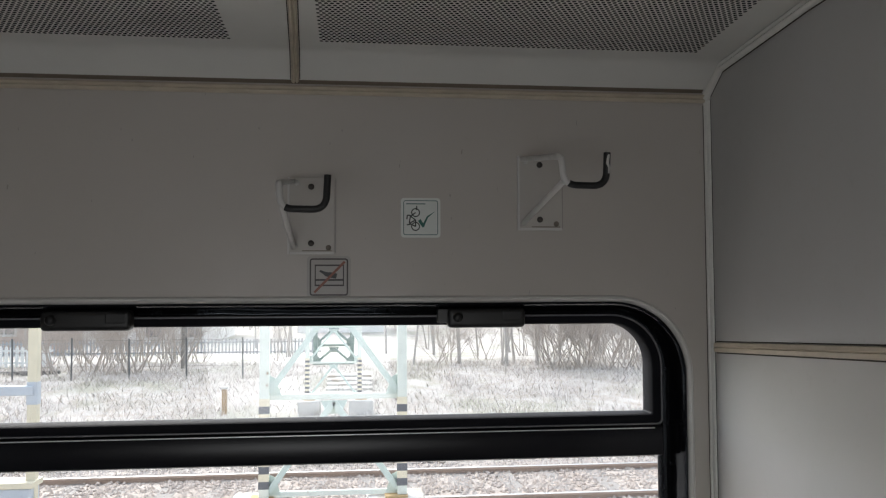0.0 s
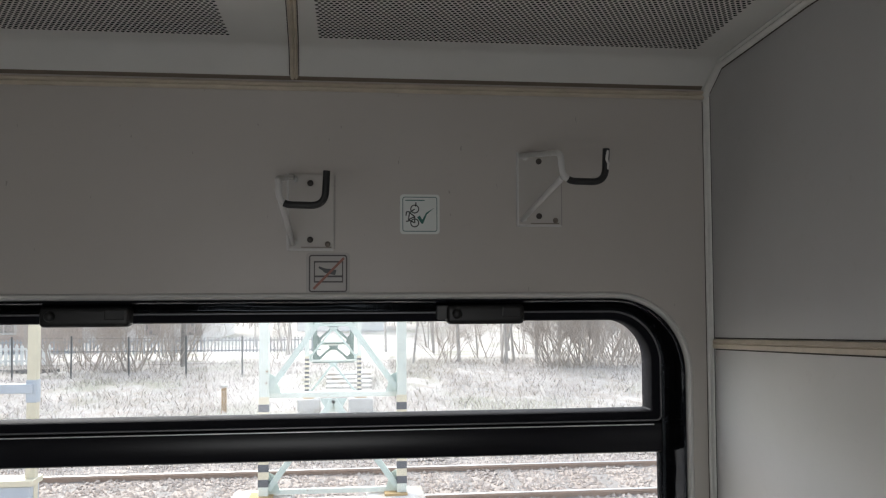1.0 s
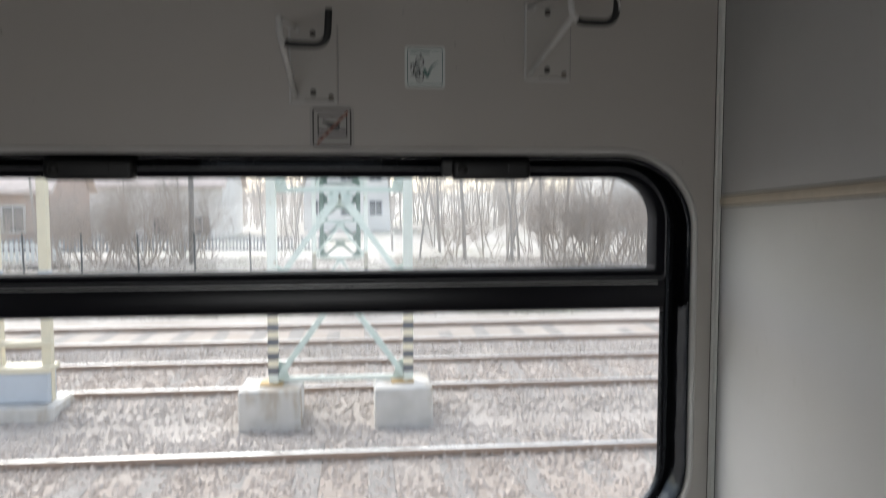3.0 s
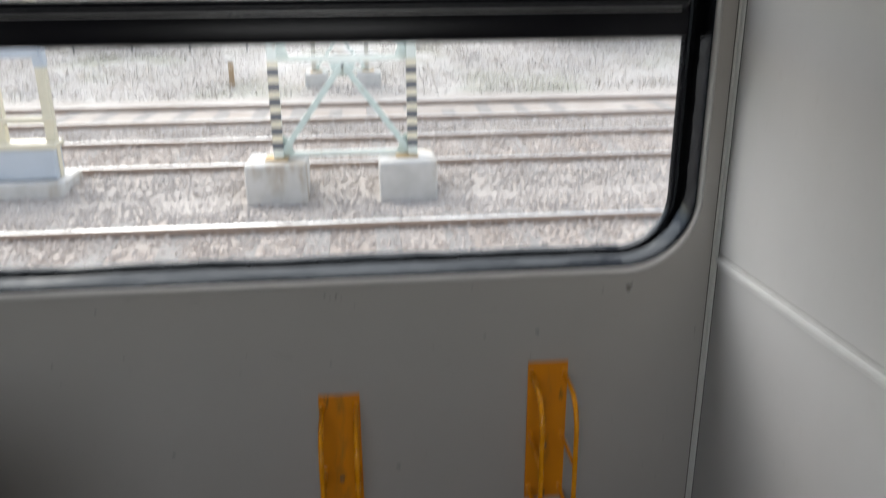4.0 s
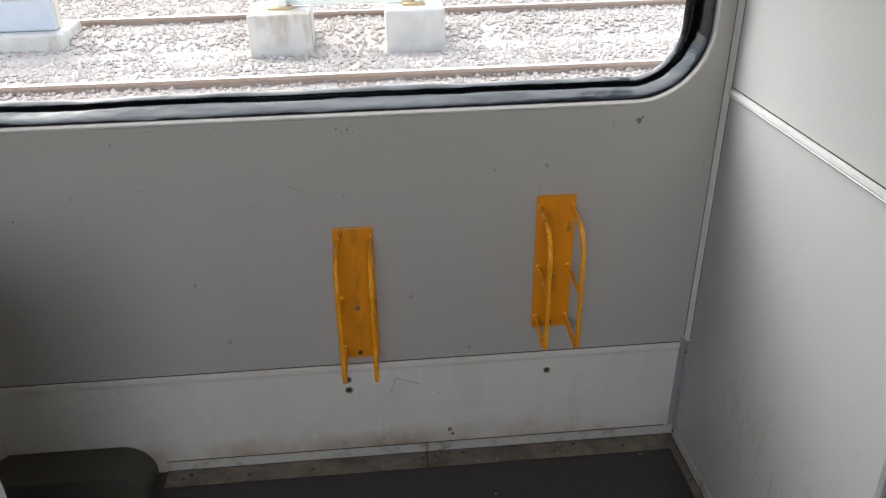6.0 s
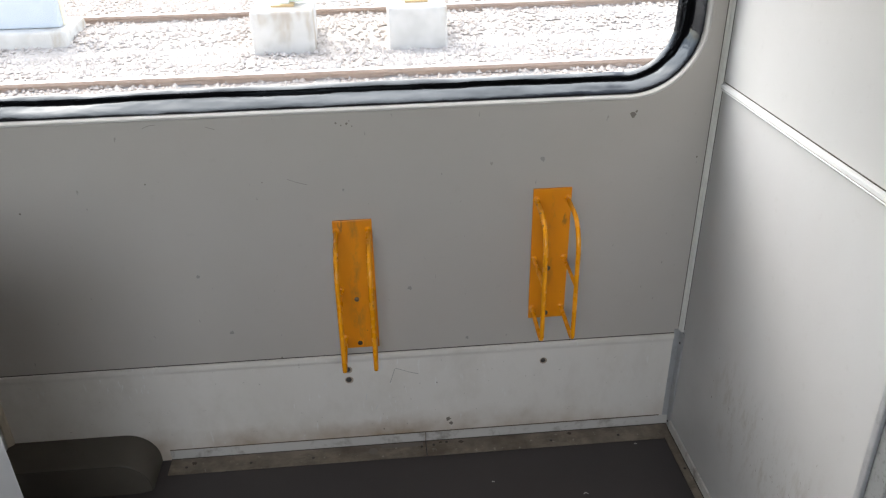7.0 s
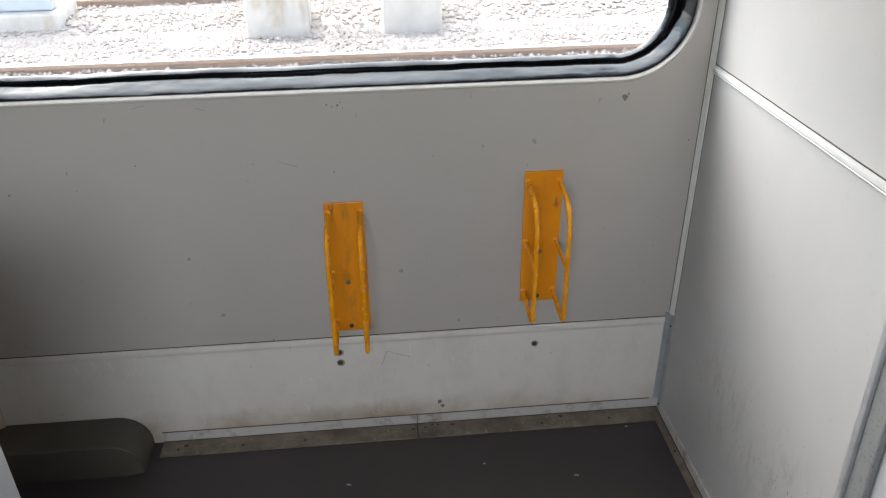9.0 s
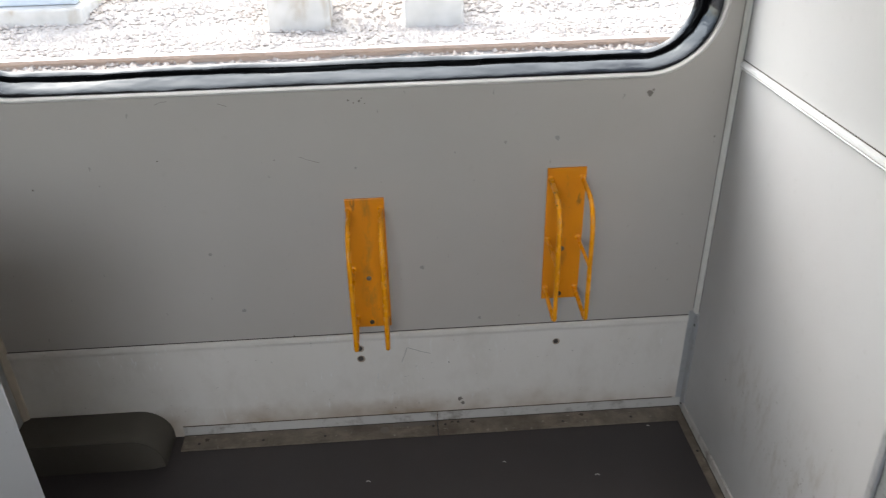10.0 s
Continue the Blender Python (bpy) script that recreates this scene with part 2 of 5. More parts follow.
# ---------------------------------------------------------------- mesh helpers
def link(name, bm, mat, parent=None, label="", smooth=False):
    me = bpy.data.meshes.new(name)
    bmesh.ops.recalc_face_normals(bm, faces=bm.faces)
    bm.to_mesh(me)
    bm.free()
    me.materials.append(mat)
    if smooth:
        me.polygons.foreach_set("use_smooth", [True] * len(me.polygons))
        me.set_sharp_from_angle(angle=radians(38))
    ob = new(name, me)
    if parent:
        ob.parent = parent
        ob.matrix_parent_inverse = parent.matrix_basis.inverted()
    if label:
        tagged(ob, label)
    return ob


def part(name, bm, mat, parent, label="", smooth=False):
    return link(name, bm, mat, parent, label, smooth)


def thing(name, at, label, category, group="", kind=""):
    e = new(name)
    e.matrix_basis = Matrix.Translation(at)
    e.empty_display_size = 0.05
    return tagged(e, label, category, group, kind)


def box(x0, x1, y0, y1, z0, z1, bevel=0.0, bm=None, seg=2):
    own = bmesh.new()
    v = [own.verts.new((x, y, z)) for x in (x0, x1) for y in (y0, y1) for z in (z0, z1)]
    for f in ((0, 1, 3, 2), (4, 6, 7, 5), (0, 4, 5, 1), (2, 3, 7, 6), (0, 2, 6, 4), (1, 5, 7, 3)):
        own.faces.new([v[i] for i in f])
    bmesh.ops.recalc_face_normals(own, faces=own.faces)
    if bevel:
        bmesh.ops.bevel(own, geom=own.edges[:], offset=bevel, segments=seg, affect="EDGES", profile=0.6)
    return join(bm, own)


def join(bm, own):
    if bm is None:
        return own
    me = bpy.data.meshes.new("tmp")
    own.to_mesh(me)
    own.free()
    bm.from_mesh(me)
    bpy.data.meshes.remove(me)
    return bm


def extrude(profile, axis, a, b, bm=None, closed=True):
    """A profile swept straight along an axis. axis x: profile of (y, z); y: (x, z); z: (x, y)."""
    own = bmesh.new()

    def at(p, s):
        return {"x": (s, p[0], p[1]), "y": (p[0], s, p[1]), "z": (p[0], p[1], s)}[axis]
    r0 = [own.verts.new(at(p, a)) for p in profile]
    r1 = [own.verts.new(at(p, b)) for p in profile]
    n = len(profile)
    for i in range(n if closed else n - 1):
        own.faces.new((r0[i], r0[(i + 1) % n], r1[(i + 1) % n], r1[i]))
    if closed:
        own.faces.new(r0)
        own.faces.new(r1[::-1])
    return join(bm, own)


def tube(points, r, seg=10, bm=None, taper=None, cap=True):
    """A round rod along a list of points."""
    own = bmesh.new()
    pts = [Vector(p) for p in points]
    rings, side = [], None
    for i, p in enumerate(pts):
        d = (pts[min(i + 1, len(pts) - 1)] - pts[max(i - 1, 0)]).normalized()
        if side is None:
            side = d.orthogonal().normalized()
        side = (side - d * side.dot(d)).normalized()
        up = d.cross(side)
        rr = r if taper is None else r * taper[i]
        rings.append([own.verts.new(p + (side * math.cos(a) + up * math.sin(a)) * rr)
                      for a in (2 * math.pi * k / seg for k in range(seg))])
    for a, b in zip(rings, rings[1:]):
        for k in range(seg):
            own.faces.new((a[k], a[(k + 1) % seg], b[(k + 1) % seg], b[k]))
    if cap:
        own.faces.new(rings[0][::-1])
        own.faces.new(rings[-1])
    return join(bm, own)


def bent(points, radius, steps=6):
    """The points of a line whose corners are rounded."""
    pts = [Vector(p) for p in points]
    out = [pts[0]]
    for a, b, c in zip(pts, pts[1:], pts[2:]):
        u, v = (a - b), (c - b)
        t = min(radius, u.length * 0.49, v.length * 0.49)
        p, q = b + u.normalized() * t, b + v.normalized() * t
        for k in range(steps + 1):
            s = k / steps
            out.append(p * (1 - s) ** 2 + b * 2 * s * (1 - s) + q * s ** 2)
    return out + [pts[-1]]


def disc(centre, r, normal="y", depth=0.003, seg=14, dome=0.0, bm=None):
    """A small round head on a wall; it stands out towards -y (or up, or towards -x)."""
    own = bmesh.new()
    c = Vector(centre)
    rows = [(r, 0.0), (r, depth * 0.6), (r * 0.8, depth)] + ([(r * 0.4, depth + dome)] if dome else [])
    loops = []
    for rad, h in rows:
        loop = []
        for k in range(seg):
            a = 2 * math.pi * k / seg
            u, w = math.cos(a) * rad, math.sin(a) * rad
            loop.append(own.verts.new(c + Vector({"y": (u, -h, w), "z": (u, w, h), "x": (-h, u, w)}[normal])))
        loops.append(loop)
    for a, b in zip(loops, loops[1:]):
        for k in range(seg):
            own.faces.new((a[k], a[(k + 1) % seg], b[(k + 1) % seg], b[k]))
    own.faces.new(loops[-1])
    return join(bm, own)


def rrect(x0, x1, z0, z1, r, n=10):
    """Points of a rectangle with round corners, counter-clockwise."""
    out = []
    for cx, cz, a0 in ((x1 - r, z0 + r, -90), (x1 - r, z1 - r, 0), (x0 + r, z1 - r, 90), (x0 + r, z0 + r, 180)):
        for k in range(n + 1):
            a = radians(a0 + 90 * k / n)
            out.append((cx + r * math.cos(a), cz + r * math.sin(a)))
    return out


def ring(loops, bm=None, close=False):
    """Faces between loops of (x, y, z) points of the same count."""
    own = bmesh.new()
    rows = [[own.verts.new(p) for p in lp] for lp in loops]
    if close:
        rows.append(rows[0])
    n = len(rows[0])
    for a, b in zip(rows, rows[1:]):
        for k in range(n):
            own.faces.new((a[k], a[(k + 1) % n], b[(k + 1) % n], b[k]))
    return join(bm, own)


def plate_with_hole(rect, hole, y0, y1, bm=None):
    """A slab across y with a hole of any outline through it."""
    own = bmesh.new()
    x0, x1, z0, z1 = rect
    for y in (y0, y1):
        edges = []
        for loop in ([(x0, z0), (x1, z0), (x1, z1), (x0, z1)], hole):
            vs = [own.verts.new((x, y, z)) for x, z in loop]
            edges += [own.edges.new((vs[i], vs[(i + 1) % len(vs)])) for i in range(len(vs))]
        bmesh.ops.triangle_fill(own, use_beauty=True, edges=edges)
    ring([[(x, y0, z) for x, z in hole], [(x, y1, z) for x, z in hole]], own)
    ring([[(x, y0, z) for x, z in ((x0, z0), (x1, z0), (x1, z1), (x0, z1))],
          [(x, y1, z) for x, z in ((x0, z0), (x1, z0), (x1, z1), (x0, z1))]], own)
    bmesh.ops.remove_doubles(own, verts=own.verts, dist=1e-5)
    return join(bm, own)


def flat(points, y, depth=0.0006, bm=None):
    """A flat shape on the side wall, from (x, z) points."""
    return extrude([(x, z) for x, z in points], "y", y, y - depth, bm)


def stroke(points, w, y, depth=0.0006, bm=None, closed=False):
    """A flat line of a given width on the side wall."""
    own = bmesh.new()
    pts = [Vector((p[0], p[1])) for p in points]
    n = len(pts)
    left, right = [], []
    for i, p in enumerate(pts):
        a = pts[(i - 1) % n] if closed or i else p
        b = pts[(i + 1) % n] if closed or i < n - 1 else p
        d = (b - a).normalized()
        s = Vector((-d.y, d.x)) * w / 2
        left.append(own.verts.new((p.x + s.x, y - depth, p.y + s.y)))
        right.append(own.verts.new((p.x - s.x, y - depth, p.y - s.y)))
    for i in range(n if closed else n - 1):
        j = (i + 1) % n
        own.faces.new((left[i], left[j], right[j], right[i]))
    return join(bm, own)


def circle(cx, cz, r, n=20):
    return [(cx + r * math.cos(2 * math.pi * k / n), cz + r * math.sin(2 * math.pi * k / n)) for k in range(n)]


# ---------------------------------------------------------------- coach: walls, floor, ceiling
KICK_Z, TRIM_Z = 0.331, 2.314
HOLE = rrect(-1.815, -0.046, 1.018, 1.889, 0.172, 14)
wall = thing("wall_north", (0, 0, 0), "pale grey laminate coach side wall round a wide window", "wall", kind="structure")
part("panel", plate_with_hole((LEFT_X, 0.0, KICK_Z, 2.40), HOLE, 0.0, 0.10), M_WALL, wall)
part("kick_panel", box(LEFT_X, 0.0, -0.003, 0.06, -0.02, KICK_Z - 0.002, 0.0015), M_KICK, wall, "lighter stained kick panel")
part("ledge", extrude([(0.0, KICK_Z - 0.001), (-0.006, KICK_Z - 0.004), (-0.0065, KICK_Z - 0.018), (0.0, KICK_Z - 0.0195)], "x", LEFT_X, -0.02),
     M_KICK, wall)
# rounded white lip round the opening
lip = []
for inset, y in ((-0.003, 0.0005), (-0.002, -0.004), (0.001, -0.0075), (0.0045, -0.008), (0.008, -0.005), (0.0115, 0.002), (0.012, 0.03)):
    lip.append([(x, y, z) for x, z in rrect(-1.815 + inset, -0.046 - inset, 1.018 + inset, 1.889 - inset, 0.172 - inset, 14)])
part("window_lip", ring(lip), M_LIP, wall, "pale rounded lip of the window opening", True)
# the closed ends of the same side, out of sight
for x0, x1 in ((-4.2, LEFT_X), (0.0, 1.9)):
    part("panel", box(x0, x1, 0.0, 0.06, -0.02, 2.40), M_WALL, wall)

FLOOR_RISE = 0.042
slab = extrude([(0.0, -0.06), (0.0, 0.0), (FAR_Y, -FLOOR_RISE * FAR_Y), (FAR_Y, -0.06)], "x", -4.2, 1.9)
floor = tagged(link("floor", slab, M_FLOOR), "dark grey worn rubber coach floor", "floor", kind="structure")

far = thing("wall_south", (0, FAR_Y, 0), "pale laminate coach side wall behind the camera", "wall", kind="structure")
part("panel", plate_with_hole((-4.2, 1.9, -0.02, 2.5), rrect(-1.60, -0.56, 1.00, 1.84, 0.10, 6), FAR_Y, FAR_Y - 0.06), M_WALL, far)
for x in (-4.2, 1.9):
    w = thing("wall_end", (x, -1.4, 0), "pale laminate end wall of the coach", "wall", kind="structure")
    part("panel", box(x - 0.05, x, FAR_Y, 0.0, -0.02, 2.5), M_END, w)

# ceiling: a sloped edge, then nearly flat, with perforated fields
CEIL = [(0.0, 2.338), (-0.03, 2.356), (-0.060, 2.374), (-0.085, 2.3845), (-0.12, 2.3875), (-0.41, 2.402), (-1.0, 2.42), (FAR_Y, 2.42)]


def ceil_z(y):
    for (a, za), (b, zb) in zip(CEIL, CEIL[1:]):
        if b <= y <= a:
            return za + (zb - za) * (y - a) / (b - a)
    return CEIL[-1][1]


PITCH, ROW, HOLE_R = 0.0102, 0.0088, 0.0037
VENTS = ((-1.86, -1.012), (-0.846, -0.078))
VENT_Y0 = -0.132
VENT_ROWS = 58
VENT_Y1 = VENT_Y0 - VENT_ROWS * ROW
ceil = bmesh.new()


def strip(bm, x0, x1, ys):
    rows = [[bm.verts.new((x, y, ceil_z(y))) for x in (x0, x1)] for y in ys]
    for a, b in zip(rows, rows[1:]):
        bm.faces.new((a[0], a[1], b[1], b[0]))


ys_all = [0.0, -0.015, -0.03, -0.045, -0.06, -0.075, -0.085, -0.1, -0.12, VENT_Y0]
strip(ceil, -4.2, 1.9, ys_all)
strip(ceil, -4.2, 1.9, [VENT_Y1, -0.85, -1.0, FAR_Y])
for x0, x1 in ((-4.2, VENTS[0][0]), (VENTS[0][1], VENTS[1][0]), (VENTS[1][1], 1.9)):
    strip(ceil, x0, x1, [VENT_Y0, -0.3, -0.41, VENT_Y1])


def perforated(bm, x0, x1):
    """Rows of staggered cells, each a tile with a hole through it."""
    n = int((x1 - x0) / PITCH)
    p = (x1 - x0) / n
    ring_n = 8
    for r in range(VENT_ROWS):
        ya, yb = VENT_Y0 - r * ROW, VENT_Y0 - (r + 1) * ROW
        za, zb = ceil_z(ya), ceil_z(yb)
        cuts = [x0 + k * p for k in range(n + 1)]
        if r % 2:
            cuts = [x0] + [x0 + (k + 0.5) * p for k in range(n)] + [x1]
        for a, b in zip(cuts, cuts[1:]):
            ym, zm = (ya + yb) / 2, (za + zb) / 2
            corners = [(a, ya), ((a + b) / 2, ya), (b, ya), (b, ym), (b, yb), ((a + b) / 2, yb), (a, yb), (a, ym)]
            out = [bm.verts.new((x, y, ceil_z(y))) for x, y in corners]
            if b - a < p * 0.9:
                bm.faces.new(out)
                continue
            inn = []
            for k in range(ring_n):
                t = radians(135 - 45 * k)
                x, y = (a + b) / 2 + HOLE_R * math.cos(t), ym + HOLE_R * math.sin(t)
                inn.append(bm.verts.new((x, y, ceil_z(y))))
            for k in range(8):
                bm.faces.new((out[k], out[(k + 1) % 8], inn[(k + 1) % 8], inn[k]))


for v in VENTS:
    perforated(ceil, *v)
for f in ceil.faces:
    f.normal_update()
    if f.normal.z > 0:
        f.normal_flip()
me = bpy.data.meshes.new("ceiling")
ceil.to_mesh(me)
ceil.free()
me.materials.append(M_CEIL)
me.polygons.foreach_set("use_smooth", [True] * len(me.polygons))
tagged(new("ceiling", me), "light grey painted metal ceiling with fine perforated fields", "ceiling", kind="structure")
# unseen black slabs stand in for the shaded void above the holes
tagged(link("ceiling_duct", box(-4.2, 1.9, FAR_Y, 0.0, 2.45, 2.50), M_VOID), "black slab added as the dark void above the perforated ceiling", "duct", kind="structure")
link("ceiling_duct_side", box(-4.2, 1.9, 0.001, 0.06, 2.401, 2.50), M_VOID).parent = bpy.data.objects["ceiling_duct"]


def bead_profile(w, d):
    """Half section of a double-bead cover strip, across w, standing out d."""
    return [(0, 0), (0.0, d * 0.5), (w * 0.12, d * 0.85), (w * 0.3, d), (w * 0.47, d * 0.75), (w * 0.52, d * 0.45),
            (w * 0.58, d * 0.75), (w * 0.75, d * 0.95), (w * 0.9, d * 0.7), (w, d * 0.35), (w, 0)]


trim = thing("trim", (0, 0, TRIM_Z), "cream double-bead cover strips along the wall and ceiling joints", "trim", kind="structure")
part("cornice_strip", extrude([(-d, TRIM_Z + 0.001 + w) for w, d in bead_profile(0.019, 0.010)], "x", LEFT_X, -0.008), M_TRIM, trim, "", True)
# cross joint in the ceiling
bm = bmesh.new()
sec = bead_profile(0.016, 0.008)
rows = [[bm.verts.new((-0.9085 - 0.055 * y + w, y, ceil_z(y) - d)) for w, d in sec] for y in (-0.010, -0.045, -0.085, -0.12, -0.41, -1.0, -1.6)]
for a, b in zip(rows, rows[1:]):
    for k in range(len(sec) - 1):
        bm.faces.new((a[k], a[k + 1], b[k + 1], b[k]))
part("ceiling_strip", bm, M_TRIM, trim, "", True)
# along the top of the partition
bm = bmesh.new()
rows = []
for y, z in ((-0.004, 2.322), (-0.022, 2.331), (-0.083, 2.371), (-0.41, 2.389), (-0.82, 2.396)):
    rows.append([bm.verts.new((-d, y + (0.006 if y > -0.08 else 0) * (w / 0.024), z - 0.006 + w)) for w, d in bead_profile(0.021, 0.012)])
for a, b in zip(rows, rows[1:]):
    for k in range(10):
        bm.faces.new((a[k], a[k + 1], b[k + 1], b[k]))
part("partition_strip", bm, M_CORNER, trim, "", True)
part("corner_strip", extrude([(0, 0), (-0.008, 0), (-0.0095, -0.003), (-0.008, -0.0065), (-0.005, -0.0075), (-0.0065, -0.010),
                              (-0.005, -0.015), (-0.002, -0.0185), (0, -0.019)], "z", KICK_Z + 0.01, TRIM_Z + 0.004), M_CORNER, trim, "pale double-bead corner strip", True)
part("corner_angle", extrude([(0, 0), (-0.020, 0), (-0.020, -0.0045), (-0.0045, -0.0045), (-0.0045, -0.028), (0, -0.028)], "z", 0.004, KICK_Z + 0.012),
     M_STRIP, trim, "blue-grey metal corner angle")
part("left_corner_strip", extrude([(LEFT_X, 0), (LEFT_X + 0.016, 0), (LEFT_X + 0.014, -0.010), (LEFT_X + 0.004, -0.018), (LEFT_X, -0.018)], "z", 0.10, 2.3),
     M_TRIM, trim)
for z in (0.305, 0.022):
    part("rivet", disc((-0.0045, -0.016, z), 0.0035, "x", 0.002), M_BOLT, trim)

# one dark colour for joint dirt and for the shade in trim gaps
M_GAP = plain("shaded_dirty_joint", (0.07, 0.06, 0.05), 0.9)
# the shadow gap above the cornice strip, put in as brown colour
part("joint", extrude([(-0.001, ceil_z(-0.001) - 0.0012), (-0.0095, ceil_z(-0.0095) - 0.0012), (-0.0095, ceil_z(-0.0095) + 0.002), (-0.001, ceil_z(-0.001) + 0.002)], "x", LEFT_X, -0.012), plain("brown_gap_shade", (0.20, 0.165, 0.125), 0.9), trim, "brown strip painting the shade of the cornice gap")
bm = bmesh.new()
for off, x in ((0.0195, -0.0014), (-0.0035, -0.0014)):
    rows = [[bm.verts.new((x, y, z + off + d)) for d in (-0.0016, 0.0016)] for y, z in ((-0.022, 2.3275), (-0.083, 2.367), (-0.41, 2.385), (-0.80, 2.392))]
    for a, b in zip(rows, rows[1:]):
        bm.faces.new((a[0], a[1], b[1], b[0]))
part("joint", bm, M_GAP, trim)
part("joint", box(-0.0100, -0.0082, -0.0012, 0.001, KICK_Z + 0.02, TRIM_Z - 0.004), M_GAP, trim)
part("joint", box(-0.0008, 0.001, -0.0208, -0.0190, KICK_Z + 0.02, TRIM_Z + 0.004), M_GAP, trim)
part("joint", box(LEFT_X + 0.01, -0.02, -0.0012, 0.001, KICK_Z - 0.0015, KICK_Z + 0.0008), M_GAP, trim)
bm = bmesh.new()
for x in (-0.9100, -0.8910):
    rows = [[bm.verts.new((x - 0.055 * y + d, y, ceil_z(y) - 0.0012)) for d in (-0.0009, 0.0009)] for y in (-0.012, -0.045, -0.085, -0.12, -0.41, -1.0, -1.6)]
    for a, b in zip(rows, rows[1:]):
        bm.faces.new((a[0], a[1], b[1], b[0]))
part("joint", bm, M_GAP, trim)

# partition at the end of the bay
END_Y = -0.812
FALL = 0.042           # the side wall leans in by this much against floor and partition


def lean(bm):
    """Turn a mesh about the foot of the side wall by the cross-fall."""
    for v in bm.verts:
        y, z = v.co.y, v.co.z
        v.co.y, v.co.z = y + FALL * (z - 0.6) * 0.9, z - FALL * y
    return bm


end = thing("wall_east", (0, -0.4, 0), "white laminate partition with two cover strips, scuffed near the floor", "wall", kind="structure")
part("panel", lean(box(0.0, 0.04, END_Y + 0.002, 0.06, -0.02, 2.42)), M_SMUDGE, end)


def belt(profile, slope=FALL):
    bm = extrude(profile, "y", -0.026, END_Y)
    for v in bm.verts:
        v.co.z -= slope * v.co.y
    return bm


part("lower_belt", belt([(0, 1.034), (-0.006, 1.035), (-0.009, 1.039), (-0.007, 1.0415), (-0.010, 1.044), (-0.009, 1.050), (0, 1.053)]),
     M_BELT, end, "white moulded cover strip", True)
part("upper_belt", belt([(0, 1.767), (-0.006, 1.768), (-0.008, 1.776), (-0.005, 1.778), (-0.008, 1.780), (-0.006, 1.787), (0, 1.788)], 0.054),
     M_TRIM, end, "cream moulded cover strip", True)
for z in (1.0315, 1.0535):
    part("joint", belt([(0, z), (-0.0012, z), (-0.0012, z + 0.0022), (0, z + 0.0022)]), M_GAP, end)
part("joint", belt([(-0.005, 1.0407), (-0.0082, 1.0407), (-0.0082, 1.0421), (-0.005, 1.0421)]), M_SCUFF, end)
for z in (1.7645, 1.7885):
    part("joint", belt([(0, z), (-0.0009, z), (-0.0009, z + 0.0024), (0, z + 0.0024)], 0.054), M_GAP, end)
part("edge_profile", lean(box(-0.004, 0.044, END_Y - 0.016, END_Y, 0.0, 2.40, 0.003)), M_STRIP, end, "scratched aluminium edge profile")
pillar = thing("door_pillar", (0.03, -0.9, 0), "grey speckled metal door pillar beside the partition", "pillar", kind="structure")
part("pillar_body", lean(box(0.002, 0.06, END_Y - 0.062, END_Y - 0.016, 0.0, 2.40, 0.004)), M_PILLAR, pillar)
part("pillar_face", lean(box(0.012, 0.06, -1.02, END_Y - 0.062, 0.0, 2.40, 0.006)), plain("pillar_paint", (0.5, 0.51, 0.52), 0.5), pillar)

# niche wall and panel at the other end of the bay
west = thing("wall_west", (LEFT_X, -0.4, 0), "pale laminate partition beside the duct cover", "wall", kind="structure")
part("panel", box(LEFT_X - 0.04, LEFT_X, -0.86, 0.0, -0.02, 2.40), M_END, west)
# panel of unknown height, kept low so light reaches the wall above it
nib = thing("low_cabinet", (-1.63, -0.87, 0), "white laminate panel with rounded edges, cut low to pass light", "cabinet")
part("body", box(LEFT_X, -1.398, -0.94, -0.80, 0.0, 0.93, 0.014, None, 4), M_END, nib, "", True)

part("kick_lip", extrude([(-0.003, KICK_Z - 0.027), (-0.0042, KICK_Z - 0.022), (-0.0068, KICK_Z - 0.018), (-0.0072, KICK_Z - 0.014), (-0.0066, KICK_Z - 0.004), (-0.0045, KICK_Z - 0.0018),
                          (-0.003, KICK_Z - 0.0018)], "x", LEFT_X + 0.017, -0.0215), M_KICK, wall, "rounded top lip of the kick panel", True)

# ---------------------------------------------------------------- skirting
skirt = thing("baseboard", (-0.7, 0, 0), "dirty aluminium angle skirting, screwed to the floor", "skirting", kind="structure")
def fall(bm):
    """Lay a mesh along the floor's cross-fall."""
    for v in bm.verts:
        v.co.z -= FLOOR_RISE * v.co.y
    return bm


for x0, x1 in ((-1.447, -0.7235), (-0.7205, -0.004)):
    part("upright", box(x0, x1, -0.0065, -0.003, 0.003, 0.036, 0.001), M_SKIRT, skirt)
    part("flange", fall(box(x0, x1, -0.067, -0.0066, -0.001, 0.0045, 0.001)), M_FLANGE, skirt, "grimy flat flange")
part("upright", fall(box(-0.0065, -0.001, END_Y, -0.03, 0.003, 0.034, 0.001)), M_SKIRT, skirt)
part("flange", fall(box(-0.028, -0.0066, END_Y, -0.067, -0.001, 0.0045, 0.001)), M_FLANGE, skirt)
for x, y in ((-1.40, -0.044), (-1.22, -0.045), (-1.045, -0.044), (-0.735, -0.030), (-0.70, -0.026), (-0.662, -0.018), (-0.36, -0.045), (-0.16, -0.043)):
    part("screw", disc((x, y, 0.0045 - FLOOR_RISE * y), 0.0042, "z", 0.0015, 10), M_BOLT, skirt)
for y in (-0.2, -0.42, -0.63):
    part("screw", disc((-0.017, y, 0.0045 - FLOOR_RISE * y), 0.004, "z", 0.0015, 10), M_BOLT, skirt)
rng = random.Random(8)
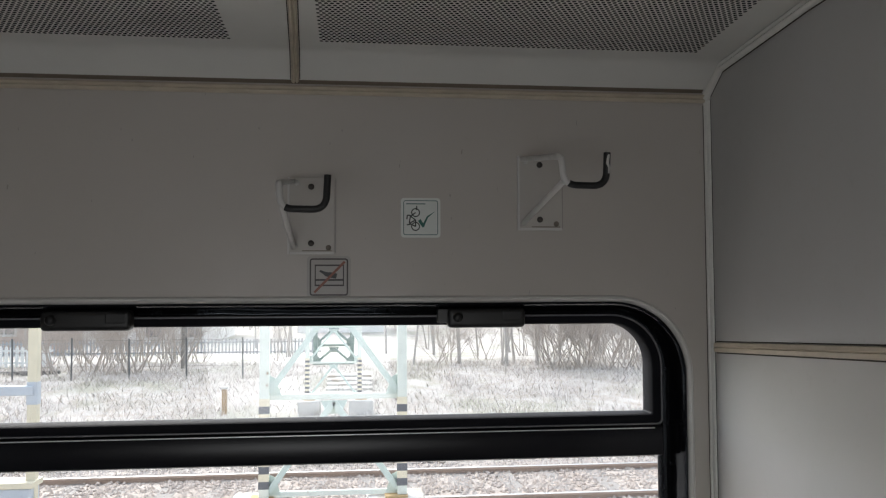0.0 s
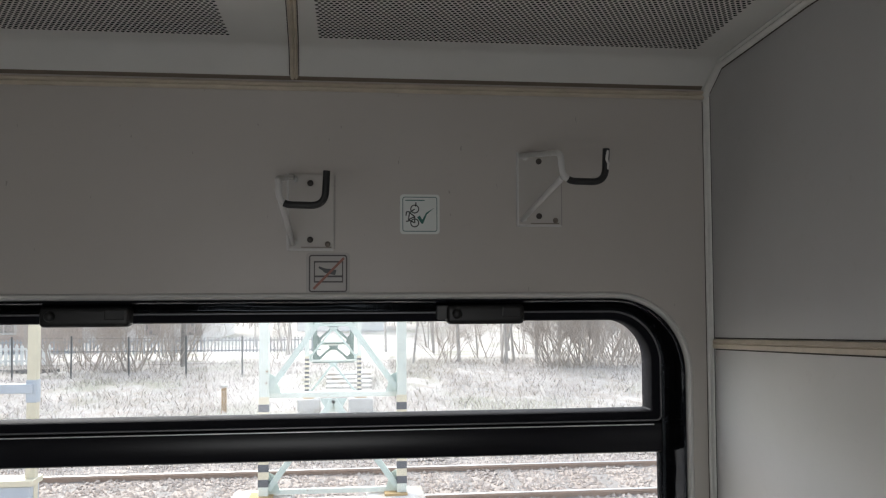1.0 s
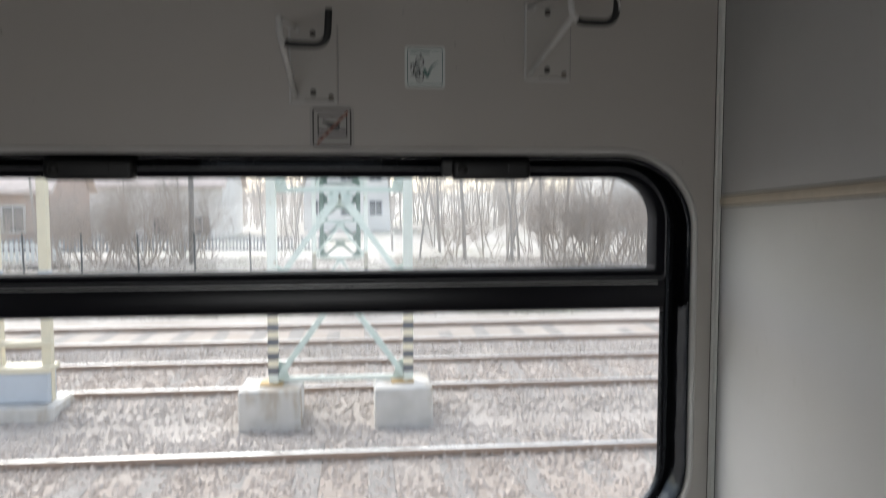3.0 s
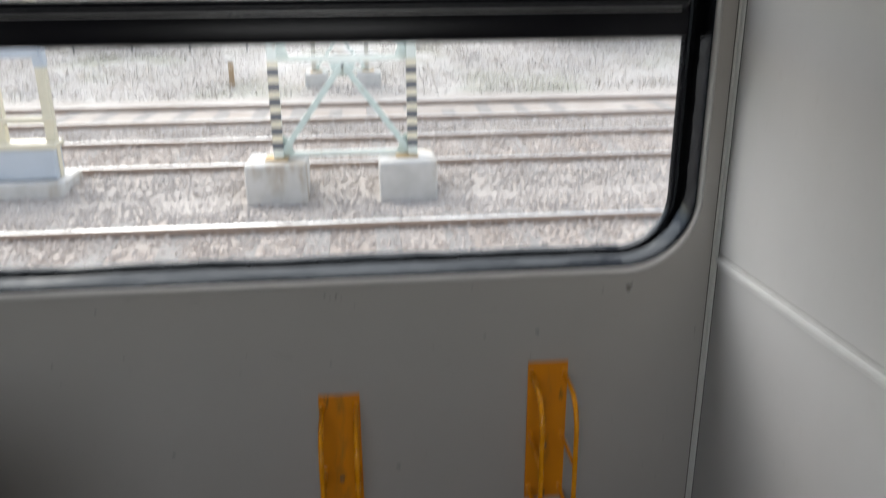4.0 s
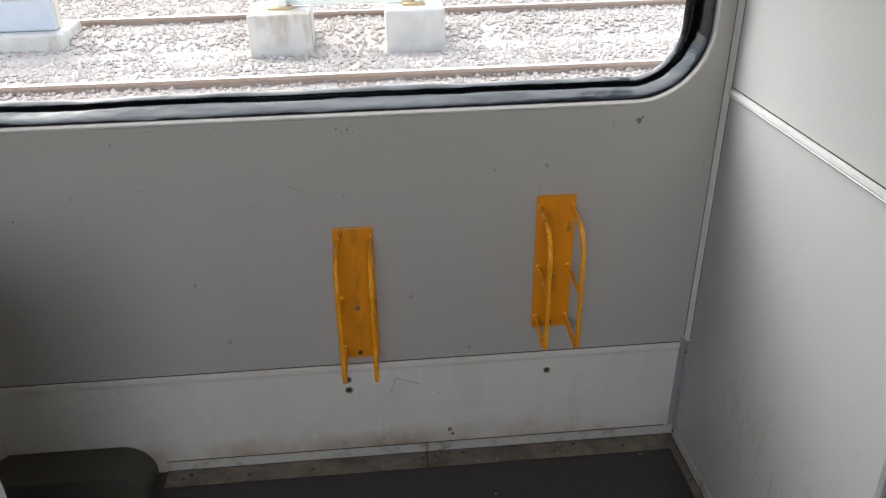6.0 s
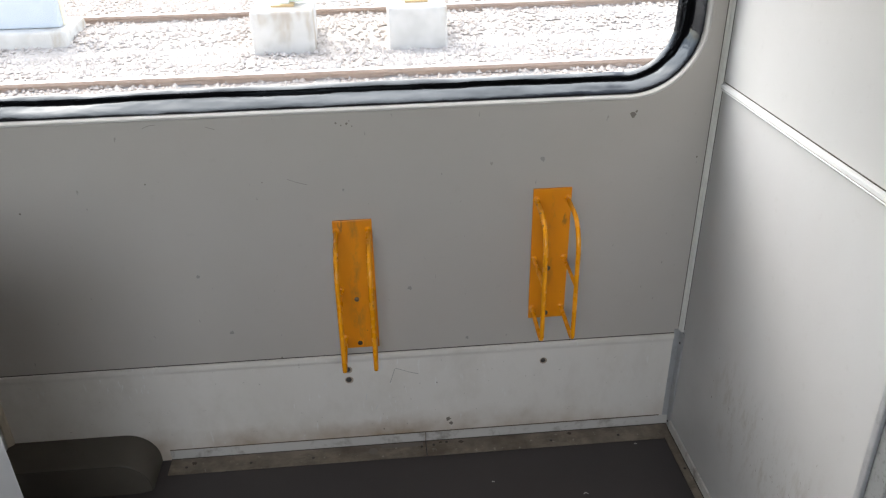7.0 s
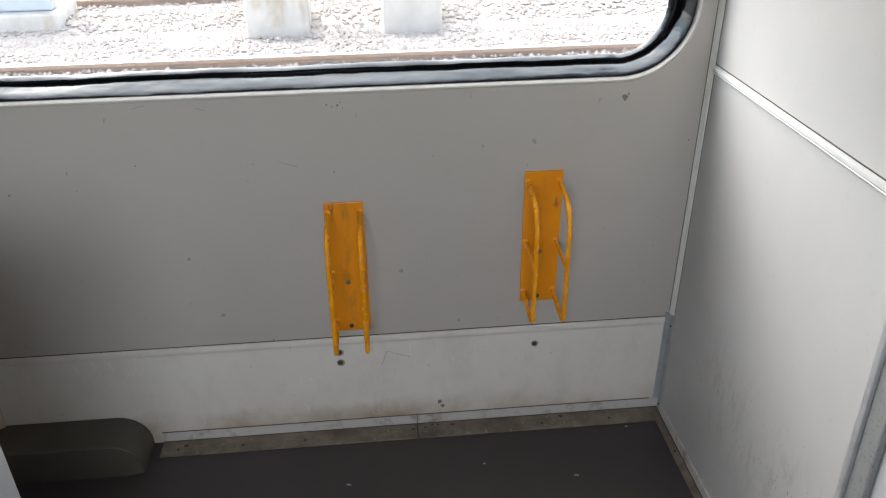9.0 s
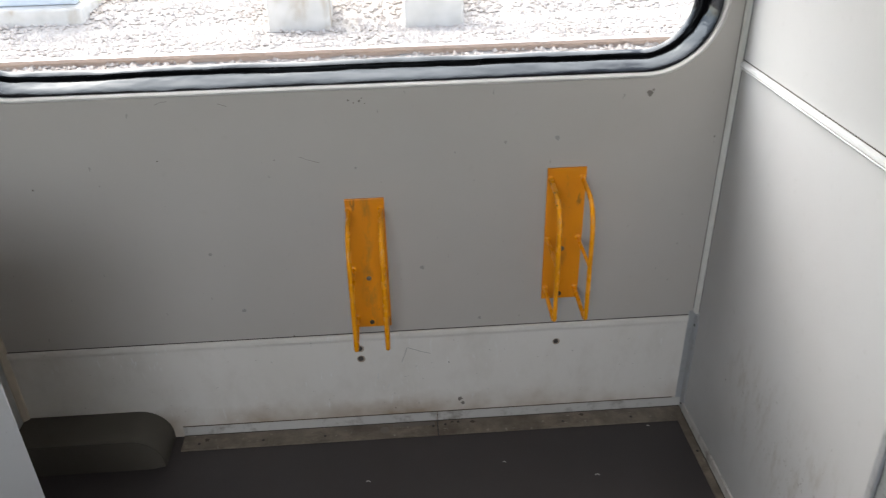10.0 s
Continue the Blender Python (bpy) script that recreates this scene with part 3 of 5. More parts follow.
for x, y in ((-0.12, -0.082), (-0.31, -0.26), (-0.55, -0.19), (-0.92, -0.23), (-0.16, -0.4)):
    s = rng.uniform(0.003, 0.006)
    bm = tube([(x - s, y, 0.0012 - FLOOR_RISE * y), (x, y + s * 0.4, 0.0015 - FLOOR_RISE * y), (x + s, y - s * 0.3, 0.0012 - FLOOR_RISE * y)], 0.0012, 5)
    part("fleck", bm, M_LIP, floor, "pale crumb of dirt")
part("stain", disc((-0.875, -0.034, 0.006), 0.013, "z", 0.0006, 16), M_MARK, skirt, "round brown stain")
part("joint", box(-1.447, -0.03, -0.0048, -0.0025, 0.0362, 0.0384), plain("brown_grime", (0.13, 0.10, 0.07), 0.9), skirt, "brown grime along the top edge")
part("joint", box(-1.447, -0.006, -0.0085, -0.0064, 0.0046, 0.0064), M_GAP, skirt)
part("joint", box(-0.722, -0.7205, -0.0085, -0.003, 0.004, 0.035), M_GAP, skirt)
part("joint", fall(box(-0.0085, -0.0064, END_Y, -0.03, 0.0046, 0.0064)), M_GAP, skirt)
for cx, cy, size, seed in ((-0.62, -0.022, 0.010, 6), (-0.68, -0.018, 0.008, 7), (-1.38, -0.03, 0.013, 8), (-0.30, -0.02, 0.010, 9)):
    rr = random.Random(seed)
    bm = bmesh.new()
    pts = [(cx + size * rr.uniform(0.4, 1.1) * math.cos(a), cy + 0.75 * size * rr.uniform(0.4, 1.1) * math.sin(a)) for a in (2 * math.pi * q / 13 for q in range(13))]
    bm.faces.new([bm.verts.new((x, y, 0.0054 - FLOOR_RISE * y)) for x, y in pts])
    part("stain", bm, M_GRIME, skirt)
part("stain", box(-0.85, -0.73, -0.026, -0.012, 0.0050, 0.0062, 0.0003), M_MARK, skirt)

# ---------------------------------------------------------------- duct cover in the corner
duct = thing("duct_cover", (-1.66, -0.06, 0), "dark grey moulded duct cover with a rounded end on the floor", "cover")


def duct_section(y):
    """Outline in (x, z) of the moulded cover; its free end is rounded."""
    x1, h, r = -1.474, 0.104, 0.085
    out = [(LEFT_X + 0.002, 0.0), (LEFT_X + 0.002, h)]
    for k in range(9):
        a = radians(90 - 90 * k / 8)
        out.append((x1 - r + r * math.cos(a), h - r + r * math.sin(a)))
    return out + [(x1, 0.0)]


bm = bmesh.new()
rows = []
for y, sc in ((-0.0035, 1.0), (-0.112, 1.0), (-0.117, 0.985), (-0.120, 0.955), (-0.122, 0.90), (-0.130, 0.0)):
    rows.append([bm.verts.new((LEFT_X + (x - LEFT_X) * (1 - (1 - sc) * 0.10), y, z * sc)) for x, z in duct_section(y)])
n = len(rows[0])
for a, b in zip(rows, rows[1:]):
    for k in range(n):
        if (a[k].co - b[k].co).length + (a[(k + 1) % n].co - b[(k + 1) % n].co).length > 1e-6:
            bm.faces.new((a[k], a[(k + 1) % n], b[(k + 1) % n], b[k]))
part("cover_body", bm, M_BOXG, duct, "", True)
rim = [(LEFT_X + (x - LEFT_X) * 0.996, -0.1205, z * 0.952) for x, z in duct_section(0)[1:]]
part("seam", tube(rim, 0.0012, 6), M_GAP, duct)

# ---------------------------------------------------------------- window
win = thing("window_1", (-0.93, 0.03, 1.02), "wide coach window in black rubber with a hinged upper light", "window", kind="structure")
X0, X1 = -1.805, -0.056


def loop(x0, x1, z0, z1, r, y, low=None):
    """A closed line in the window's plane; low: another radius for the lower corners."""
    pts = rrect(x0, x1, z0, z1, r, 14)
    if low is None:
        gaps = [(pts[i], pts[(i + 1) % len(pts)]) for i in range(len(pts))]
        fine_pts = []
        for p, q in gaps:
            n = 1 if math.dist(p, q) < 0.2 else 90
            fine_pts += [(p[0] + (q[0] - p[0]) * t / n, p[1] + (q[1] - p[1]) * t / n) for t in range(n)]
        pts = fine_pts
    if low is not None:
        tight = rrect(x0, x1, z0, z1, low, 14)
        pts = tight[:15] + pts[15:45] + tight[45:]
    return [(x, y, z) for x, z in pts]


gasket = []
for ib, iside, itop, y, r in ((0.000, 0.000, 0.000, 0.010, 0.162), (0.0015, 0.002, 0.001, 0.001, 0.160), (0.004, 0.0045, 0.003, -0.001, 0.1575), (0.007, 0.007, 0.007, 0.003, 0.155),
                              (0.0115, 0.0100, 0.010, 0.014, 0.152), (0.0160, 0.0130, 0.013, 0.026, 0.149), (0.0200, 0.0162, 0.016, 0.038, 0.146), (0.0222, 0.0182, 0.018, 0.045, 0.144),
                              (0.0242, 0.0215, 0.020, 0.051, 0.141), (0.0275, 0.0280, 0.023, 0.0495, 0.134), (0.0330, 0.037, 0.026, 0.050, 0.126), (0.037, 0.044, 0.028, 0.058, 0.118),
                              (0.038, 0.045, 0.028, 0.0665, 0.117)):
    wave = min(max((y - 0.012) / 0.04, 0.0), 1.0) * 0.0035
    gasket.append([(x, y, z + wave * noise.noise((x * 7.0, z * 5.0, y * 20.0)) + 0.4 * wave * noise.noise((x * 26.0, z * 9.0, 3.0)))
                   for x, y, z in loop(X0 + iside, X1 - iside, 1.026 + ib, 1.878 - itop, r, y)])
part("gasket", ring(gasket), M_RUBBER, win, "glossy black rubber gasket", True)
# lower pane, transom and hinged upper sash
pane = part("pane", box(X0 + 0.03, X1 - 0.03, 0.066, 0.071, 1.05, 1.60), M_GLASS, win, "large clear lower pane")
pane.visible_shadow = False
part("transom", extrude([(0.085, 1.534), (0.050, 1.536), (0.042, 1.540), (0.040, 1.546), (0.040, 1.596), (0.043, 1.602), (0.050, 1.6045), (0.085, 1.6045)],
                        "x", X0 + 0.04, X1 - 0.043), M_BLACKF, win, "black transom bar", True)


# pale strip draws the highlight along the transom's top edge
part("bead", box(X0 + 0.06, X1 - 0.06, 0.0385, 0.0405, 1.5975, 1.6000, 0.0006), M_GLINT, win, "thin pale strip painting the transom's edge highlight")
part("bead", box(X0 + 0.06, X1 - 0.06, 0.0395, 0.0425, 1.5385, 1.5400, 0.0004), plain("dull_bead", (0.2, 0.2, 0.2), 0.4), win)


def sash_loop(side, bottom, top, r, y, low):
    return loop(X0 + side, X1 - side, bottom, top, r, y, low)


sash = part("upper_sash", ring([sash_loop(0.042, 1.605, 1.852, 0.118, 0.090, 0.012), sash_loop(0.042, 1.605, 1.852, 0.118, 0.040, 0.012),
                                sash_loop(0.045, 1.608, 1.850, 0.115, 0.034, 0.010), sash_loop(0.056, 1.618, 1.842, 0.106, 0.032, 0.008),
                                sash_loop(0.0655, 1.6275, 1.8315, 0.0945, 0.0335, 0.005), sash_loop(0.068, 1.630, 1.829, 0.092, 0.037, 0.004),
                                sash_loop(0.068, 1.630, 1.829, 0.092, 0.090, 0.004)]),
            M_SASH, win, "black hinged sash", True)
up = part("pane", box(X0 + 0.055, X1 - 0.055, 0.058, 0.062, 1.62, 1.845), M_GLASS, sash, "clear upper pane")
up.visible_shadow = False
bead = ring([sash_loop(0.0435, 1.6065, 1.8508, 0.1165, 0.0365, 0.012), sash_loop(0.0448, 1.6078, 1.8494, 0.1155, 0.0318, 0.011), sash_loop(0.0472, 1.6102, 1.8468, 0.1145, 0.0318, 0.010), sash_loop(0.0478, 1.6108, 1.8462, 0.114, 0.0335, 0.010)])
part("bead", bead, plain("dark_bead", (0.16, 0.16, 0.17), 0.35), sash, "thin grey bead", True)
for xa, xb in ((-1.405, -1.228), (-0.580, -0.412)):
    latch = part("latch", box(xa, xb, 0.002, 0.040, 1.8235, 1.866, 0.012, None, 4), M_LATCH, sash, "black plastic window latch", True)
    part("knob", disc((xa + 0.022, 0.004, 1.846), 0.011, "y", 0.008, 16, 0.003), M_LATCH, latch, "", True)
    part("plate", box(xb - 0.05, xb - 0.008, 0.001, 0.010, 1.838, 1.86, 0.003), M_LATCH, latch)
part("hinge_plate", box(-0.600, -0.572, 0.010, 0.040, 1.834, 1.864, 0.003), plain("grey_plastic", (0.06, 0.06, 0.06), 0.5), sash)


# ---------------------------------------------------------------- bicycle hooks above the window
def bike_hook(x, top, rise, drop, worn=False):
    """A plate on the wall with an arm, a brace and a sleeved hook in front; x: plate's edge; rise: how far up the arm the brace meets it; drop: the hook's own sag."""
    t = thing("bicycle_hook", (x + 0.048, 0, top - 0.08), "grey steel bicycle hook with worn black sleeve on wall plate", "hook", "bicycle hooks")
    part("plate", box(x, x + 0.097, -0.005, 0.0, top - 0.160, top, 0.0015), M_HPLATE, t)
    part("rim", box(x - 0.0005, x + 0.004, -0.0072, -0.001, top - 0.1605, top, 0.001), M_HOOK, t)
    part("rim", box(x + 0.0045, x + 0.0965, -0.0072, -0.001, top - 0.1610, top - 0.156, 0.001), M_HOOK, t)
    # thin darker lines beside the plate's right edge and above its bottom rim
    part("grime_line", box(x + 0.098, x + 0.0995, -0.001, 0.0, top - 0.157, top - 0.002), M_SCUFF, t)
    part("grime_line", box(x + 0.03, x + 0.092, -0.0056, -0.004, top - 0.1545, top - 0.1525), M_WELD, t)
    d = -0.33
    line = bent([(x + 0.010, -0.004, top - 0.008), (x + 0.010, d + 0.02, top - 0.052), (x + 0.012, d, top - 0.058), (x + 0.015, d - 0.004, top - 0.0985 - drop),
                 (x + 0.090, d - 0.004, top - 0.100 - drop), (x + 0.093, d - 0.004, top - 0.041 - drop)], 0.024, 8)
    part("arm", tube(line[:25], 0.0058, 10), M_HOOK, t, "", True)
    part("brace", tube([(x + 0.012, -0.004, top - 0.146), (x + 0.016 - 0.2 * rise, d, top - 0.096 - drop + rise)], 0.0055, 10), M_HOOK, t, "", True)
    sleeve = part("sleeve", tube(line[24:], 0.0062, 10), M_SLEEVE, t, "black sleeve worn through at the tip", True)
    if worn:
        bare = [(x + 0.0935, d - 0.0068, top - 0.052), (x + 0.0920, d - 0.0072, top - 0.060 - drop), (x + 0.0936, d - 0.0070, top - 0.068 - drop), (x + 0.0928, d - 0.0066, top - 0.078 - drop)]
        part("bare_patch", tube(bare, 0.0036, 8), M_HOOK, sleeve, "bare pale metal patch", True)
    for dz in (0.020, 0.138):
        part("bolt", disc((x + 0.048, -0.005, top - dz), 0.0065, "y", 0.004, 12, 0.001), M_BOLT, t, "", True)
    for dx, dz in ((0.018, 0.012), (0.016, 0.144), (0.084, 0.147)):
        part("weld", disc((x + dx, -0.005, top - dz), 0.006, "y", 0.003, 9, 0.002), M_WELD if dx > 0.05 else M_HOOK, t, "", True)
    return t


bike_hook(-0.914, 2.140, 0.024, 0.0)
bike_hook(-0.429, 2.192, 0.004, 0.007, True)


# ---------------------------------------------------------------- yellow wheel holders below the window
def wheel_holder(x, z0, z1, label):
    t = thing("wheel_holder", (x + 0.0485, 0, z0), label, "bicycle holder", "wheel holders")
    part("plate", box(x, x + 0.097, -0.006, 0.0, z0, z1, 0.002), M_YPLATE, t, "worn yellow plate, its paint darkened as shade behind rails")
    for s in (0.008, 0.087):
        p = x + s
        line = bent([(p, -0.005, z1 - 0.028), (p, -0.106, z1 - 0.036), (p, -0.140, z1 - 0.084), (p, -0.145, z0 + 0.030), (p, -0.130, z0 + 0.022), (p, -0.005, z0 + 0.034)], 0.030, 5)
        rail = part("rail", tube(line, 0.0058, 10), M_YELLOW, t, "", True)
        part("strut", tube([(p, -0.005, z0 + 0.185), (p, -0.141, z0 + 0.180)], 0.0048, 8), M_YELLOW, rail, "", True)
        for z in (z1 - 0.028, z0 + 0.185, z0 + 0.034):
            part("weld", disc((p, -0.006, z), 0.0088, "y", 0.003, 10, 0.002), M_YELLOW, t, "", True)
    part("bolt", disc((x + 0.046, -0.006, z0 + 0.155), 0.0065, "y", 0.004, 12, 0.001), M_STEEL, t, "", True)
    part("bolt", disc((x + 0.046, -0.006, z0 + 0.016), 0.0065, "y", 0.004, 12, 0.001), M_BOLT, t, "", True)
    return t


wheel_holder(-0.934, 0.354, 0.739, "yellow painted steel wheel holder with worn plate under the window")
wheel_holder(-0.435, 0.414, 0.797, "higher yellow painted steel wheel holder near the partition")


# ---------------------------------------------------------------- screws and marks on the wall
M_RUSTY = plain("rust_bleed", (0.46, 0.37, 0.29), 0.8, 0, 0.6, 60)
for x, z, r in ((-0.9285, 0.281, 0.0078), (-0.9275, 0.246, 0.0078), (-0.387, 0.268, 0.0070)):
    part("rust_stain", flat(circle(x + 0.001, z - 0.0015, r * 1.5, 14), -0.003, 0.0003), M_RUSTY, wall)
    part("screw", disc((x, -0.003, z), r, "y", 0.003, 12, 0.001), M_BOLT, wall, "dark screw head", True)


def chip(x, z, size, seed, y=0.0):
    """An uneven spot where the facing has flaked."""
    rnd = random.Random(seed)
    pts = [(x + size * rnd.uniform(0.45, 1) * math.cos(a), z + size * rnd.uniform(0.45, 1.1) * math.sin(a)) for a in (2 * math.pi * k / 11 for k in range(11))]
    return flat(pts, y, 0.0004)


for i, (x, z, s, m, y) in enumerate(((-0.202, 0.978, 0.009, M_MARK, 0), (-0.194, 0.985, 0.004, M_MARK, 0), (-0.654, 0.080, 0.009, M_MARK, -0.003), (-0.646, 0.064, 0.0075, M_MARK, -0.003),
                                     (-1.10, 0.334, 0.003, M_MARK, 0), (-1.66, 0.80, 0.003, M_MARK, 0), (-1.36, 0.86, 0.0025, M_MARK, 0), (-1.09, 0.85, 0.002, M_MARK, 0),
                                     (-0.415, 0.875, 0.009, M_SCUFF, 0), (-0.75, 0.53, 0.008, M_SCUFF, 0), (-1.22, 0.425, 0.007, M_SCUFF, 0), (-0.90, 0.82, 0.004, M_SCUFF, 0),
                                     (-0.685, 0.215, 0.0025, M_MARK, -0.003), (-0.84, 0.06, 0.003, M_MARK, -0.003), (-0.03, 0.86, 0.003, M_MARK, 0),
                                     (-0.905, 0.990, 0.003, M_MARK, 0), (-0.893, 0.984, 0.0022, M_MARK, 0), (-0.880, 0.988, 0.0035, M_MARK, 0), (-0.868, 0.981, 0.002, M_MARK, 0), (-0.874, 0.994, 0.002, M_MARK, 0),
                                     (-1.28, 0.60, 0.006, M_SCUFF, 0), (-0.60, 0.36, 0.006, M_SCUFF, 0))):
    part("chip", chip(x, z, s, i, y), m, wall)
for pts, m, y in (([(-0.815, 0.225), (-0.80, 0.272), (-0.796, 0.274)], M_SCUFF, -0.003), ([(-0.796, 0.274), (-0.76, 0.258), (-0.735, 0.250)], M_SCUFF, -0.003),
                  ([(-1.34, 0.998), (-1.325, 1.004), (-1.31, 1.005)], M_MARK, 0), ([(-1.03, 0.855), (-1.01, 0.846), (-0.985, 0.838)], M_MARK, 0),
                  ([(-0.86, 0.135), (-0.852, 0.150)], M_BELT, -0.003), ([(-0.885, 0.17), (-0.882, 0.19)], M_BELT, -0.003), ([(-1.20, 0.995), (-1.18, 0.988)], M_MARK, 0)):
    part("scratch", stroke(pts, 0.0014 if y else 0.0009, y, 0.0004), m, wall)

# scuffs on the partition
rnd = random.Random(5)
for i in range(34):
    y = -0.20 - 0.58 * rnd.random() ** 0.6
    z = 0.36 + rnd.gauss(0, 0.085)
    s, a = rnd.uniform(0.0015, 0.0065), rnd.uniform(0.3, 2.4)
    bm = bmesh.new()
    w = rnd.uniform(0.0005, 0.0014)
    c, q = math.cos(a) * s, math.sin(a) * s
    bm.faces.new([bm.verts.new((-0.0006, y + u, z + v)) for u, v in ((-c, -q), (w, -w), (c, q), (-w, w * 1.5))])
    part("scuff", bm, M_MARK if i % 4 == 0 else M_SCUFF, end)

# ---------------------------------------------------------------- stickers
M_ST_W = plain("sticker_white", (0.70, 0.73, 0.70), 0.35, 0, 0.12, 30)
M_ST_G = plain("sticker_green", (0.02, 0.13, 0.11), 0.4)
M_ST_K = plain("sticker_black", (0.015, 0.02, 0.02), 0.4)
M_ST_S = plain("sticker_grey", (0.40, 0.375, 0.35), 0.35, 0, 0.15, 30)
M_ST_R = plain("sticker_red", (0.24, 0.07, 0.04), 0.4)
M_ST_B = plain("sticker_brown", (0.025, 0.016, 0.015), 0.4)


def bicycle_sticker(x0, z0, s):
    t = thing("bicycle_sticker", (x0 + s / 2, 0, z0), "square white sticker with a hanging bicycle and a green tick", "sticker")
    part("sheet", flat(rrect(x0, x0 + s, z0, z0 + s, s * 0.08, 5), 0.0, 0.0008), M_ST_W, t)
    y = -0.0009
    part("border", stroke(rrect(x0 + s * .07, x0 + s * .93, z0 + s * .07, z0 + s * .93, s * 0.05, 4), s * .018, y, 0.0003, None, True), M_ST_G, t)
    part("rail", stroke([(x0 + s * .13, z0 + s * .85), (x0 + s * .62, z0 + s * .85)], s * .024, y, 0.0003), M_ST_G, t)
    bm = stroke(circle(x0 + s * .37, z0 + s * .63, s * .10), s * .028, y, 0.0003, None, True)
    stroke(circle(x0 + s * .37, z0 + s * .28, s * .10), s * .028, y, 0.0003, bm, True)
    for pts in (((.37, .63), (.24, .54)), ((.24, .54), (.21, .36)), ((.24, .54), (.37, .44)), ((.37, .44), (.37, .28)), ((.21, .36), (.37, .28)),
                ((.37, .44), (.21, .36)), ((.16, .56), (.24, .56)), ((.15, .46), (.16, .56)), ((.15, .32), (.24, .33)), ((.40, .80), (.40, .73)), ((.37, .73), (.41, .70))):
        stroke([(x0 + s * a, z0 + s * b) for a, b in pts], s * .030, y, 0.0003, bm)
    part("bicycle", bm, M_ST_K, t)
    part("tick", flat([(x0 + s * a, z0 + s * b) for a, b in ((.43, .42), (.50, .47), (.56, .36), (.66, .54), (.86, .66), (.68, .50), (.58, .26), (.54, .26))], y, 0.0003), M_ST_G, t)


def bottle_sticker(x0, z0, w, h):
    t = thing("bottle_sticker", (x0 + w / 2, 0, z0), "grey sticker of a thrown bottle struck out in red", "sticker")
    part("sheet", flat(rrect(x0, x0 + w, z0, z0 + h, w * 0.09, 5), 0.0, 0.0008), M_ST_S, t)
    y = -0.0009

    def at(a, b):
        return (x0 + w * a, z0 + h * b)
    part("border", stroke([at(a, b) for a, b in rrect(.08, .92, .07, .93, .05, 4)], w * .034, y, 0.0003, None, True), M_ST_B, t)
    bm = stroke([at(a, b) for a, b in ((.19, .30), (.83, .30), (.83, .78), (.19, .78))], w * .045, y, 0.0003, None, True)
    stroke([at(.19, .43), at(.83, .43)], w * .042, y, 0.0003, bm)
    part("window_icon", bm, M_ST_B, t)
    part("bottle", flat([at(a, b) for a, b in ((.28, .63), (.36, .58), (.42, .52), (.54, .48), (.66, .46), (.69, .58), (.56, .61), (.44, .62), (.38, .64), (.30, .67))], y, 0.0003), M_ST_K, t)
    part("stroke", stroke([at(.17, .13), at(.86, .87)], w * .055, y - 0.0003, 0.0003), M_ST_R, t)


bicycle_sticker(-0.679, 2.015, 0.084)
bottle_sticker(-0.8745, 1.8885, 0.091, 0.087)

# ---------------------------------------------------------------- outside: ground and tracks
GROUND = -0.71


def ground_z(x, y):
    s = min(max((y - 14.6) / 5.4, 0.0), 1.0)
    z = GROUND + 0.31 * s * s * (3 - 2 * s) - 0.05 * min(max(y - 24.0, 0.0), 21.0)
    if y > 14.3:
        z += 0.07 * noise.noise((x * 0.35, y * 0.5, 0.0)) + 0.04 * noise.noise((x * 1.3, y * 1.3, 4.0))
    elif y > 1:
        z += 0.018 * noise.noise((x * 1.6, y * 1.6, 9.0))
        for yc in (4.70, 8.65, 11.65):
            z += 0.10 * min(max((1.75 - abs(y - yc)) / 0.4, 0.0), 1.0)
    return z


def ground_mat():
    k = Mat("ballast_and_dry_grass", 0.9)
    k.base((0.48, 0.43, 0.39))
    k.mix(k.ramp(k.noise(26, 4, 0.7), 0.5, 0.62, 0, 0.7), (0.28, 0.25, 0.225))
    k.mix(k.ramp(k.noise(0.8, 4), 0.45, 0.7, 0, 0.5), (0.31, 0.265, 0.225))
    for yc in (4.70, 8.65, 11.65):
        off = k.math("ABSOLUTE", k.math("SUBTRACT", k.axis(1), yc), 0.0)
        k.mix(k.math("MULTIPLY", k.ramp(off, 0.9, 1.5, 0.75, 0), k.ramp(k.noise(1.4, 4), 0.3, 0.6)), (0.36, 0.295, 0.25))
    edge = k.math("ADD", k.axis(1), k.ramp(k.noise(0.7, 4), 0, 1, -1.2, 1.2))
    far_f = k.ramp(edge, 13.9, 14.7)
    k.mix(far_f, (0.50, 0.47, 0.445))
    k.mix(k.math("MULTIPLY", far_f, k.ramp(k.noise(2.2, 5, 0.7), 0.42, 0.62, 0, 0.7)), (0.34, 0.295, 0.245))
    k.mix(k.math("MULTIPLY", far_f, k.ramp(k.noise(0.35, 3), 0.5, 0.62, 0, 0.6)), (0.27, 0.28, 0.20))
    k.bump(k.noise(26, 4, 0.7), 0.7, 0.03)
    return k.done()


xs = [-400, -200, -100, -60, -40, -30] + [x * 0.75 for x in range(-32, 33)] + [30, 40, 60, 100, 200, 400]
ys = [-300, -100, -30, -8, -3, 0, 2] + [3.0 + 0.25 * k for k in range(60)] + [18.2 + 0.4 * k for k in range(36)] + [33, 36, 40, 46, 55, 70, 90, 130, 220, 400, 900]
gv = [(x, y, ground_z(x, y)) for y in ys for x in xs]
nx = len(xs)
gf = [(j * nx + i, j * nx + i + 1, (j + 1) * nx + i + 1, (j + 1) * nx + i) for j in range(len(ys) - 1) for i in range(nx - 1)]
me = bpy.data.meshes.new("ground")
me.from_pydata(gv, [], gf)
me.polygons.foreach_set("use_smooth", [True] * len(me.polygons))
me.materials.append(ground_mat())
